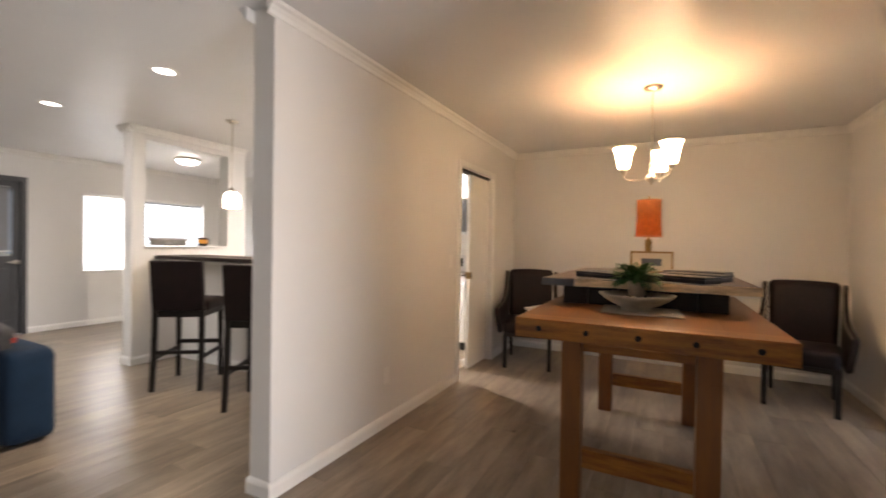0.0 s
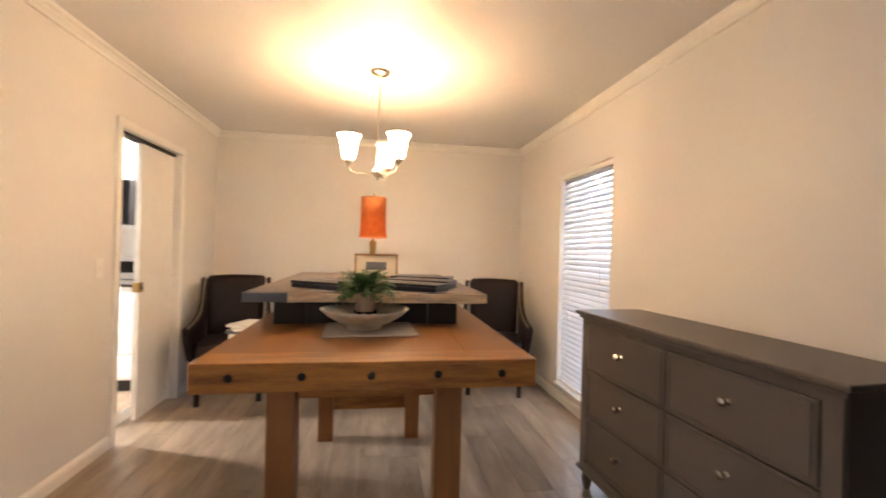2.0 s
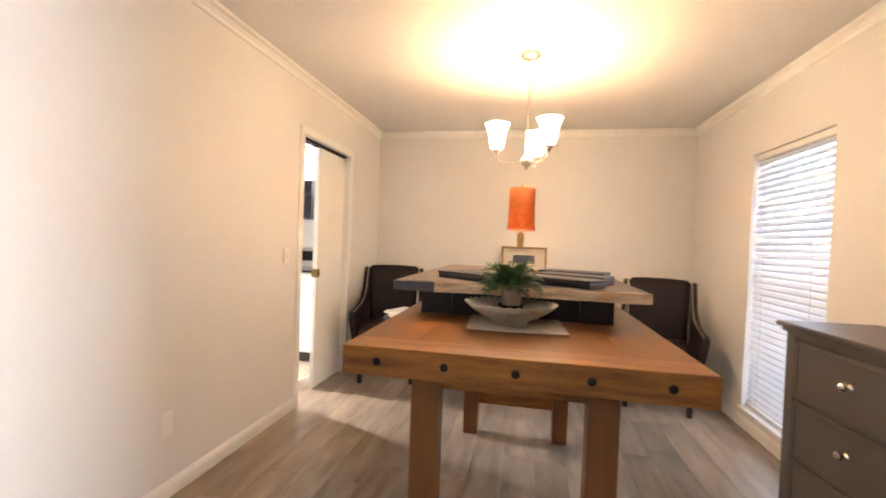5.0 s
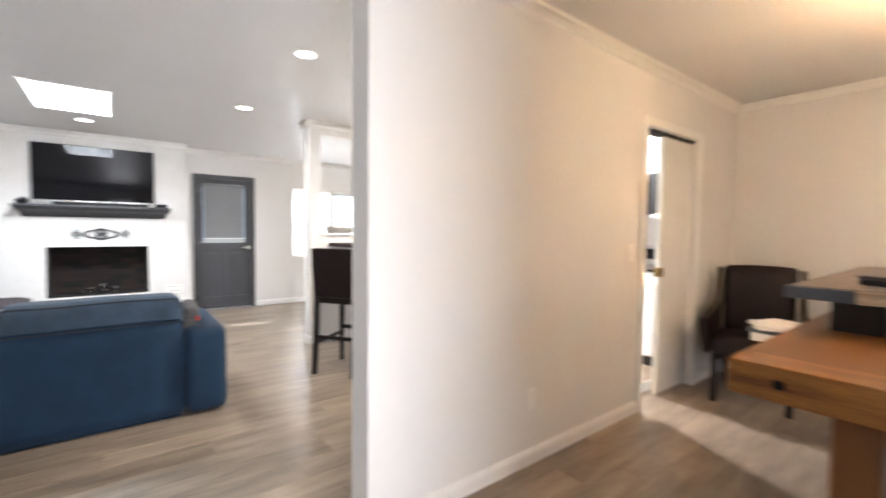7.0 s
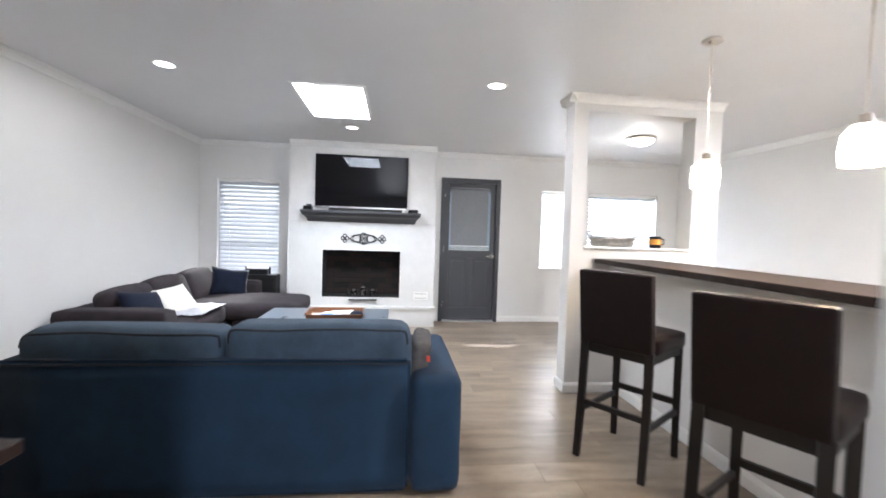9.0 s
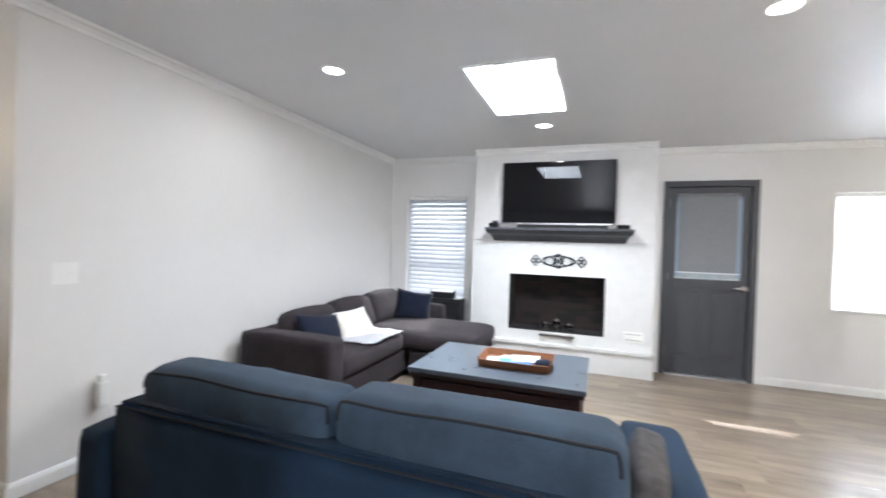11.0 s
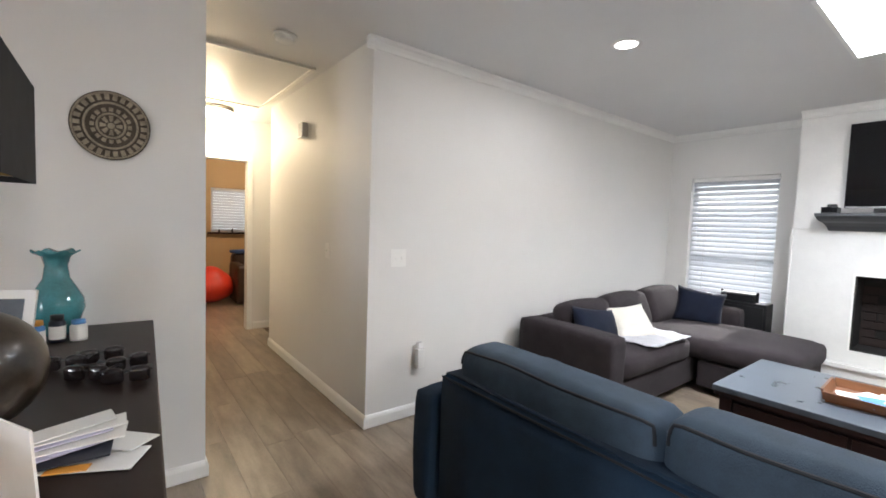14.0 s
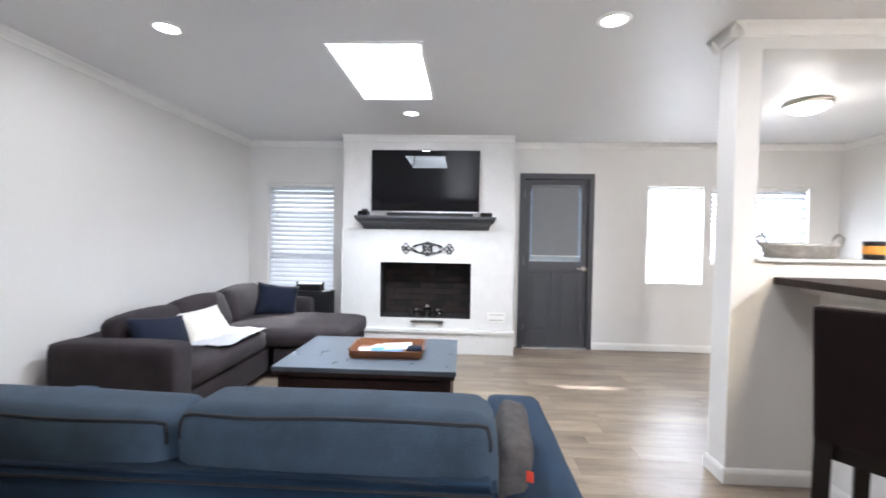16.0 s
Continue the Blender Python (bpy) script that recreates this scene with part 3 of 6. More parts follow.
lamp("bedroom_window_daylight", "AREA", look((-3.75, -7.25, 1.43), (-3.75, 0, 1.43)), 2.5, DAY, size=(0.85, 0.7))

# ---- doors ----
# pocket door, half drawn
pd = thing("pocket_door", "cream pocket door half drawn across the kitchen doorway", "door", (-1.51, 4.66, 0.01))
part("door_slab", boxes((-1.527, -1.491, 4.25, 5.05, 0.012, 1.998), bevel=0.002), TRIM, pd)
part("track", boxes((-1.548, -1.470, 3.892, 4.728, 2.001, 2.0195)), IRON, pd, "dark overhead track")
lt = part("latch", boxes((-1.4905, -1.486, 4.252, 4.30, 0.93, 1.0), (-1.532, -1.486, 4.244, 4.2505, 0.93, 1.0), bevel=0.001), BRASS, pd, "dull brass pocket latch")
part("finger_pull", boxes((-1.4858, -1.484, 4.262, 4.288, 0.948, 0.982)), IRON, lt)

# back door, charcoal, glazed above with a roller shade
bd = thing("back_door", "charcoal painted back door with glazed top and grey roller shade", "door", (-7.27, 2.295, 0))
y0, y1 = BDOOR[0], BDOOR[1]
part("door_frame", boxes((-7.36, -7.245, y0, y0 + 0.055, 0, 2.08), (-7.36, -7.245, y1 - 0.055, y1, 0, 2.08), (-7.36, -7.245, y0 + 0.055, y1 - 0.055, 2.02, 2.08)), CHARCOAL, bd)
part("threshold", boxes((-7.36, -7.22, y0 + 0.055, y1 - 0.055, 0.001, 0.018), bevel=0.004), STEEL, bd, "metal threshold")
a, b = y0 + 0.058, y1 - 0.058
slab = part("door_slab", boxes((-7.335, -7.295, a, a + 0.075, 0.02, 2.017), (-7.335, -7.295, b - 0.075, b, 0.02, 2.017), (-7.335, -7.295, a + 0.075, b - 0.075, 1.93, 2.017),
                               (-7.335, -7.295, a + 0.075, b - 0.075, 0.93, 1.04), (-7.335, -7.295, a + 0.075, b - 0.075, 0.02, 0.2), (-7.335, -7.295, (a + b) / 2 - 0.04, (a + b) / 2 + 0.04, 0.2, 0.93), bevel=0.004), CHARCOAL, bd)
for s, e in ((a + 0.075, (a + b) / 2 - 0.04), ((a + b) / 2 + 0.04, b - 0.075)):
    part("door_panel", boxes((-7.325, -7.305, s - 0.005, e + 0.005, 0.195, 0.935)), CHARCOAL, slab)
    part("raised_field", boxes((-7.306, -7.299, s + 0.04, e - 0.04, 0.25, 0.88), bevel=0.006), CHARCOAL, slab)
part("pane", boxes((-7.320, -7.314, a + 0.075, b - 0.075, 1.04, 1.93)), GLASSM, slab).visible_shadow = False
part("roller_shade", boxes((-7.288, -7.286, a + 0.098, b - 0.115, 1.111, 1.925)), SHADEROLL, bd, "grey woven roller shade")
# strips added over the gaps beside the shade, imitating daylight leaking in
for u, w in ((a + 0.0755, 1), (b - 0.0755, -1)):
    part("daylight_leak", boxes((-7.299, -7.296, *sorted((u, u + w * 0.05)), 1.07, 1.925)), SHADESIDE, bd, "added pale strip standing in for daylight beside the shade")
    part("corner_brace", extrude_outline([(u, 1.929), (u + w * 0.075, 1.929), (u, 1.87)], "x", -7.303, -7.296), CHARCOAL, bd)
part("shade_roll", sweep([(-7.28, a + 0.085, 1.935), (-7.28, b - 0.10, 1.935)], 0.015), SHADEROLL, bd)
part("shade_bar", boxes((-7.292, -7.282, a + 0.085, b - 0.085, 1.10, 1.111), bevel=0.002), TRIM, bd, "pale shade hem bar")
kn = part("door_handle", shaped(lathe([(0, 0), (0.03, 0.002), (0.03, 0.008), (0.012, 0.012), (0.011, 0.035), (0.024, 0.042), (0.027, 0.055), (0.018, 0.068), (0, 0.07)], 20), pose(-7.294, b - 0.04, 0.96, 0, 90, 0)), NICKEL, bd, "nickel door knob", True)
part("lever", boxes((-7.245, -7.23, b - 0.13, b - 0.03, 0.953, 0.967), bevel=0.004), NICKEL, kn)
for z in (0.25, 1.05, 1.85):
    part("hinge", sweep([(-7.285, y0 + 0.057, z - 0.045), (-7.285, y0 + 0.057, z + 0.045)], 0.006), NICKEL, bd)

# front door, open into the room
fd = thing("front_door", "front door standing open with worn dark edge and brass knob", "door", (1.775, 1.715, 0))
ang = math.degrees(math.atan2(1.374 - 1.715, 0.991 - 1.775))
FD = pose(1.775, 1.715, 0, 0, 0, ang)          # local x runs from hinge to latch
wd = 0.86
body = part("door_slab", shaped(boxes((-0.01, wd - 0.002, -0.0185, 0.0185, 0.012, 2.04), bevel=0.002), FD), WORNDOOR, fd)
part("door_face", shaped(boxes((0.012, wd - 0.003, 0.0185, 0.0235, 0.014, 2.038)), FD), DOOROUT, fd, "pale blue-white outer face")
for u0, u1, z0, z1 in ((0.13, 0.42, 0.22, 0.85), (0.51, 0.80, 0.22, 0.85), (0.13, 0.42, 1.2, 1.88), (0.51, 0.80, 1.2, 1.88)):
    part("raised_panel", shaped(boxes((u0, u1, 0.0235, 0.031, z0, z1), bevel=0.006), FD), DOOROUT, fd)
    part("raised_panel", shaped(boxes((u0, u1, -0.027, -0.0185, z0, z1), bevel=0.006), FD), GREYPAINT, fd)
for z, hgt in ((1.105, 0.055), (0.985, 0.055), (0.885, 0.03)):
    pl = part("strike_plate", shaped(boxes((wd - 0.002, wd + 0.001, -0.013, 0.013, z - hgt, z + hgt - 0.01), bevel=0.001), FD), WORNSTEEL, fd, "scratched metal latch plate")
    if z < 1.1:
        part("bolt_hole", shaped(lathe([(0, 0), (0.006, 0), (0.006, 0.0015), (0, 0.0015)], 14), FD @ pose(wd + 0.0012, 0, z, 0, 90, 0)), IRON, pl)
random.seed(4)
for i in range(64):
    z = random.uniform(0.2, 2.02)
    sd = random.choice((-1, 1))
    ln, dp = random.choice((0.006, 0.012, 0.02, 0.05)) * random.uniform(0.6, 1.3), random.uniform(0.0008, 0.0045)
    rag = [(sd * 0.0195, z), (sd * (0.0185 - dp * random.uniform(0.2, 0.8)), z + ln * 0.1), (sd * (0.0185 - dp), z + ln * random.uniform(0.3, 0.5)), (sd * (0.0185 - dp * random.uniform(0.3, 0.7)), z + ln * 0.75), (sd * 0.0195, z + ln)]
    part("paint_chip", shaped(extrude_outline(rag, "x", wd - 0.004, wd - 0.0014), FD), CHIP, fd)
knob = [(0, 0), (0.03, 0.001), (0.03, 0.005), (0.012, 0.01), (0.011, 0.026), (0.022, 0.032), (0.025, 0.043), (0.019, 0.054), (0, 0.056)]
part("door_knob", shaped(lathe(knob, 24), FD @ pose(wd - 0.07, -0.0185, 0.90, 90, 0, 0)), BRASS, fd, "worn brass inner knob", True)
part("door_knob", shaped(lathe(knob, 24), FD @ pose(wd - 0.07, 0.0235, 0.90, -90, 0, 0)), NICKEL, fd, "nickel outer knob", True)
part("deadbolt", shaped(lathe([(0, 0), (0.034, 0.001), (0.032, 0.02), (0.026, 0.034), (0, 0.036)], 24), FD @ pose(wd - 0.07, 0.0235, 1.0, -90, 0, 0)), NICKEL, fd, "nickel deadbolt cylinder", True)
part("back_plate", shaped(boxes((wd - 0.11, wd - 0.03, 0.0236, 0.027, 0.84, 1.06), bevel=0.002), FD), NICKEL, fd)

# ---- ceiling and wall fixtures ----


def can_light(x, y, power=5.5):
    c = thing("recessed_light", "round white recessed ceiling light, lit", "ceiling light", (x, y, H), "recessed ceiling lights")
    part("trim_ring", lathe([(0.062, -0.001), (0.064, -0.007), (0.082, -0.005), (0.086, 0.0)], 32, (x, y, H)), TRIM, c, "", True)
    part("lens", lathe([(0, -0.004), (0.062, -0.003), (0.062, 0.0), (0, 0.0)], 32, (x, y, H)), LAMPLENS, c, "glowing lens")
    lamp("recessed_lamp", "AREA", look((x, y, H - 0.012), (x, y + 0.0001, 0)), power, (1.0, 0.96, 0.91), disk=0.11)


for x, y in ((-4.487, -0.475), (-4.435, 1.96), (-6.086, 0.698), (-2.796, 1.983)):
    can_light(x, y)
# unseen extra light, added to brighten the kitchen behind the partition
can_light(-2.55, 4.3, 62)

kl = thing("flush_ceiling_light", "round flush kitchen ceiling light, lit", "ceiling light", (-5.75, 3.95, H))
part("rim", lathe([(0.0, 0.0), (0.15, 0.0), (0.165, -0.012), (0.16, -0.03), (0.145, -0.034)], 40, (-5.75, 3.95, H)), NICKEL, kl, "", True)
part("diffuser", lathe([(0.145, -0.034), (0.13, -0.06), (0.08, -0.085), (0, -0.095)], 40, (-5.75, 3.95, H)), LAMPLENS, kl, "glowing glass bowl", True)
lamp("kitchen_lamp", "POINT", pose(-5.75, 3.95, H - 0.3), 4, (1.0, 0.9, 0.74), radius=0.1)

hl = thing("flush_ceiling_light", "round flush hall ceiling light, lit warm", "ceiling light", (-2.87, -4.0, H))
part("rim", lathe([(0.0, 0.0), (0.16, 0.0), (0.175, -0.015), (0.17, -0.035), (0.15, -0.04)], 40, (-2.87, -4.0, H)), NICKEL, hl, "", True)
part("diffuser", lathe([(0.15, -0.04), (0.135, -0.07), (0.08, -0.1), (0, -0.11)], 40, (-2.87, -4.0, H)), LAMPLENS, hl, "glowing glass bowl", True)
lamp("hall_lamp", "POINT", pose(-2.87, -4.0, H - 0.26), 17, (1.0, 0.78, 0.46), radius=0.1)
# unseen fill light added to warm the bedroom; it has no fixture
lamp("bedroom_fill", "POINT", pose(-3.9, -5.7, 2.2), 20, (1.0, 0.76, 0.5), radius=0.12)

sm = thing("smoke_detector", "round white smoke detector on the ceiling", "smoke detector", (-2.88, -1.76, H))
part("base", lathe([(0, 0), (0.068, 0), (0.07, -0.012), (0.062, -0.016), (0, -0.016)], 32, (-2.88, -1.76, H)), TRIM, sm, "", True)
part("cap", lathe([(0.056, -0.016), (0.054, -0.034), (0.04, -0.042), (0, -0.043)], 32, (-2.88, -1.76, H)), TRIM, sm, "", True)

hx0, hx1, hy0, hy1 = -3.235, -2.5, -3.66, -2.18
hatch = thing("attic_hatch", "painted attic hatch with thin trim in the hall ceiling", "hatch", (-2.87, -2.9, H))
part("panel", boxes((hx0 + 0.03, hx1 - 0.03, hy0 + 0.03, hy1 - 0.03, H - 0.006, H)), CEIL, hatch)
part("hatch_trim", boxes((hx0, hx1, hy0, hy0 + 0.03, H - 0.016, H), (hx0, hx1, hy1 - 0.03, hy1, H - 0.016, H), (hx0, hx0 + 0.03, hy0 + 0.03, hy1 - 0.03, H - 0.016, H), (hx1 - 0.03, hx1, hy0 + 0.03, hy1 - 0.03, H - 0.016, H)), TRIM, hatch)

ch = thing("door_chime", "grey box-shaped door chime on the hall wall", "door chime", (HX0, -2.57, 2.0))
part("box", boxes((HX0, HX0 + 0.05, -2.63, -2.53, 2.0, 2.115), bevel=0.006), GREYBOX, ch)
part("lip", boxes((HX0, HX0 + 0.06, -2.645, -2.53, 1.99, 2.0), bevel=0.003), TRIM, ch)


def wall_plate(name, label, category, x, y, z, facing, w, h, kind):
    t = thing(name, label, category, (x, y, z))
    m = Matrix.Translation((x, y, z)) @ pose(0, 0, 0, 0, 0, {"+y": 0, "+x": -90, "-y": 180}[facing])
    part("plate", shaped(boxes((-w / 2, w / 2, 0, 0.006, -h / 2, h / 2), bevel=0.002), m), TRIM, t)
    if kind == "switch":
        n = 2 if w > 0.09 else 1
        for i in range(n):
            u = (i - (n - 1) / 2) * 0.046
            part("toggle", shaped(boxes((u - 0.005, u + 0.005, 0.006, 0.016, -0.011, 0.009), bevel=0.002), m), TRIM, t)
    elif kind == "outlet":
        for z2 in (-0.02, 0.02):
            part("socket", shaped(boxes((-0.016, 0.016, 0.006, 0.008, z2 - 0.013, z2 + 0.013), bevel=0.001), m), TRIM, t)
    return t, m


wall_plate("light_switch", "white double light switch on the living room wall", "light switch", -3.525, YS, 1.095, "+y", 0.115, 0.115, "switch")
wall_plate("thermostat_plate", "small white plate on the hall wall", "wall plate", HX0, -2.08, 1.10, "+x", 0.07, 0.115, "switch")
_, pm = wall_plate("wall_outlet", "white wall outlet low on the living room wall", "outlet", -3.70, YS, 0.43, "+y", 0.07, 0.115, "outlet")
af = thing("air_freshener", "white plug-in air freshener in the wall outlet", "air freshener", (-3.70, YS + 0.008, 0.40))
part("body", shaped(boxes((-0.028, 0.028, 0.008, 0.055, -0.09, 0.045), bevel=0.008), pm), TRIM, af)
part("refill", shaped(boxes((-0.018, 0.018, 0.012, 0.045, 0.046, 0.085), bevel=0.006), pm), TRIM, af)
wall_plate("wall_outlet", "beige wall outlet low on the dining partition", "outlet", PX1, 2.72, 0.36, "+x", 0.07, 0.115, "outlet")
wall_plate("wall_outlet", "pale wall plate on the entry side wall", "outlet", PX1, 3.70, 1.13, "+x", 0.07, 0.115, "switch")

# ---- dining room ----
TBX0, TBX1, TBY0, TBY1, TZ = -0.37, 0.73, 2.285, 4.02, 0.93
tb = thing("dining_table", "heavy honey oak trestle table with iron bolts in its breadboard end", "table", (0.18, 3.15, 0))
nb = 5
bwid = (TBX1 - TBX0) / nb
for i in range(nb):
    part("board", boxes((TBX0 + i * bwid + 0.0003, TBX0 + (i + 1) * bwid - 0.0003, TBY0 + 0.1405, TBY1, TZ - 0.088, TZ), bevel=0.001), OAKY, tb)
brd = part("breadboard_end", boxes((TBX0, TBX1, TBY0, TBY0 + 0.14, TZ - 0.092, TZ + 0.001), bevel=0.004), OAK, tb)
for i in range(5):
    x = -0.255 + i * 0.216
    part("bolt", shaped(lathe([(0, 0.008), (0.007, 0.007), (0.011, 0.004), (0.0135, 0)], 12), pose(x, TBY0, 0.885, 90, 0, 0)), IRON, brd, "round black iron bolt head", True)
for x in (-0.17, 0.405):
    for y in (2.40, 3.80):
        part("leg", boxes((x, x + 0.095, y, y + 0.095, 0.0, TZ - 0.09), bevel=0.006), OAKZ, tb)
for y in (2.425, 3.83):
    part("apron", boxes((-0.073, 0.403, y, y + 0.045, TZ - 0.16, TZ - 0.091), bevel=0.004), OAK, tb)
    part("stretcher", boxes((-0.073, 0.403, y, y + 0.05, 0.20, 0.29), bevel=0.005), OAK, tb)

# blocks are near-black to carry the shade beneath the slab
for x, y in ((-0.22, 3.02), (0.5, 3.02), (-0.22, 3.75), (0.5, 3.75)):
    single("spacer_block", boxes((x - 0.06, x + 0.08, y - 0.06, y + 0.08, TZ + 0.001, 1.046), bevel=0.005), ESPRESSO, "block holding the slab, darkened for the shade beneath it", "block", "blocks under the slab")
# dark bar added between the blocks where the gap lies in shade
single("slab_gap_shade", boxes((-0.135, 0.435, 2.97, 3.10, TZ + 0.001, 1.030), bevel=0.005), ESPRESSO, "dark bar added for the shade under the slab", "beam")
sl = thing("table_slab", "weathered grey wooden slab top with pale live edge laid over the table", "tabletop", (0.15, 3.5, 1.04))
slab_bm = boxes((-0.385, 0.70, 2.88, 4.35, 1.048, 1.088))
bmesh.ops.subdivide_edges(slab_bm, edges=slab_bm.edges[:], cuts=9, use_grid_fill=True)
for v in slab_bm.verts:
    if v.co.y < 2.9:
        v.co.y += 0.018 * noise.noise(Vector((v.co.x * 4, v.co.z * 9, 3.0)))
part("slab", slab_bm, SLABTOP, sl)
edge = boxes((-0.20, 0.705, 2.862, 2.876, 1.044, 1.085))
bmesh.ops.subdivide_edges(edge, edges=[e for e in edge.edges if abs(e.verts[0].co.x - e.verts[1].co.x) > 0.5], cuts=24)
for v in edge.verts:
    v.co.y += 0.012 * noise.noise(Vector((v.co.x * 4, 0, 3.0)))
    v.co.z += 0.004 * noise.noise(Vector((v.co.x * 7, v.co.z * 30, 1.0)))
part("live_edge", edge, SLABEDGE, sl, "pale sawn live edge")
part("weathered_edge", boxes((-0.39, -0.2005, 2.860, 2.876, 1.044, 1.086), bevel=0.003), GREYTOP, sl, "grey weathered end of the edge")

# flat dark cases lying on the slab
for cx_, cy_, w, d, z0, h, r in ((-0.03, 3.15, 0.15, 0.14, 1.089, 0.034, -33), (0.355, 3.05, 0.18, 0.075, 1.089, 0.036, -34), (0.435, 3.225, 0.17, 0.085, 1.089, 0.04, -28), (0.46, 3.43, 0.17, 0.09, 1.089, 0.045, -20)):
    c = thing("flat_case", "flat navy-black display case lying on the slab", "case", (cx_, cy_, z0), "dark cases on the slab")
    m = pose(cx_, cy_, z0, 0, 0, r)
    part("tray", shaped(boxes((-w, w, -d, d, 0, h * 0.6), bevel=0.003), m), NAVYBOX, c)
    part("cover", shaped(boxes((-w - 0.003, w + 0.003, -d - 0.003, d + 0.003, h * 0.62, h), bevel=0.003), m), NAVYBOX, c)
    part("label_strip", shaped(boxes((-w * 0.7, w * 0.7, -d * 0.2, -d * 0.05, h, h + 0.0015)), m), GREYTOP, c)

pf = thing("picture_frame", "small gold framed print leaning on the table lamp", "picture frame", (0.19, 3.86, 1.09))
PM = pose(0.185, 3.86, 1.088, -8, 0, 2)
fw, fh = 0.148, 0.165
part("frame", shaped(boxes((-fw, fw, 0, 0.016, 0, 0.014), (-fw, fw, 0, 0.016, fh - 0.014, fh), (-fw, -fw + 0.014, 0, 0.016, 0.014, fh - 0.014), (fw - 0.014, fw, 0, 0.016, 0.014, fh - 0.014)), PM), GOLDF, pf)
part("mat_board", shaped(boxes((-fw + 0.013, fw - 0.013, 0.006, 0.012, 0.013, fh - 0.013)), PM), CREAMP, pf, "cream mat")
part("print", shaped(boxes((-0.07, 0.07, 0.003, 0.006, 0.055, 0.11)), PM), GREYTOP, pf, "small grey printed scene")

tl = thing("table_lamp", "table lamp with amber drum shade and brass stem, lit", "lamp", (0.155, 4.08, 1.089))
lx, ly = 0.155, 4.08
part("base", lathe([(0, 0.0), (0.06, 0.0), (0.062, 0.012), (0.04, 0.022), (0.018, 0.04), (0.014, 0.07), (0.018, 0.12), (0.023, 0.18), (0.027, 0.235), (0.022, 0.245), (0.026, 0.252), (0.012, 0.26), (0.012, 0.30), (0, 0.30)], 28, (lx, ly, 1.089)), BRASS, tl, "turned antique brass stem", True)
part("shade", lathe([(0.102, 0.275), (0.095, 0.32), (0.091, 0.45), (0.092, 0.575), (0.090, 0.575), (0.089, 0.45), (0.093, 0.32), (0.1, 0.275)], 40, (lx, ly, 1.089)), AMBER, tl, "amber orange fabric drum shade", True)
for rz, rr in ((0.275, 0.1035), (0.567, 0.0935)):
    part("shade_rim", lathe([(rr - 0.004, rz), (rr, rz), (rr, rz + 0.009), (rr - 0.004, rz + 0.009), (rr - 0.004, rz)], 40, (lx, ly, 1.089)), COPPER, tl, "dark braid rim", True)
part("finial", lathe([(0, 0.61), (0.008, 0.6), (0.005, 0.585), (0.0, 0.575)], 12, (lx, ly, 1.089)), BRASS, tl, "", True)
part("harp", sweep([(lx, ly, 1.38), (lx + 0.03, ly, 1.45), (lx + 0.03, ly, 1.56), (lx, ly, 1.665)], 0.0025), BRASS, tl)
lamp("table_lamp_light", "POINT", pose(lx, ly, 1.44), 2.2, (1.0, 0.68, 0.36), radius=0.025)

# placemat, shell dish, potted plant
pmx, pmy = 0.15, 2.80
single("placemat", shaped(boxes((-0.195, 0.195, -0.125, 0.19, 0, 0.006), bevel=0.002), pose(pmx + 0.015, pmy - 0.02, TZ + 0.002, 0, 0, 3)), MAT_CLOTH, "beige linen placemat under the dish", "placemat")
dish = lathe([(0, 0.030), (0.06, 0.032), (0.115, 0.050), (0.158, 0.070), (0.186, 0.088), (0.190, 0.085), (0.162, 0.060), (0.118, 0.034), (0.078, 0.018), (0.07, 0.0), (0, 0.0)], 128)
for v in dish.verts:
    r = math.hypot(v.co.x, v.co.y)
    if r > 0.08:
        rib = math.cos(32 * math.atan2(v.co.y, v.co.x))
        k = 1 + 0.02 * rib * (r - 0.08) / 0.11
        v.co.x *= k
        v.co.y *= k * 0.9
        v.co.z += 0.0035 * rib * (r - 0.08) / 0.12
dish.transform(Matrix.Translation((pmx - 0.01, pmy, TZ + 0.010)))
single("shell_dish", dish, SHELL, "wide fluted cream shell dish on the placemat", "dish", smooth=True)
pp = thing("potted_plant", "small green fern in a pale wooden pot and glass bowl", "plant", (pmx - 0.01, pmy, TZ + 0.045))
px_, py_ = pmx - 0.01, pmy
part("pot", lathe([(0, 0.002), (0.034, 0.002), (0.039, 0.05), (0.044, 0.125), (0.039, 0.125), (0.036, 0.115), (0, 0.115)], 24, (px_, py_, TZ + 0.044)), POT, pp, "", True)
part("glass_bowl", lathe([(0.036, 0.0), (0.05, 0.012), (0.052, 0.045), (0.05, 0.045), (0.048, 0.014), (0.036, 0.003)], 24, (px_, py_, TZ + 0.044)), GLASSM, pp, "clear glass bowl", True).visible_shadow = False
random.seed(11)
fol = bmesh.new()
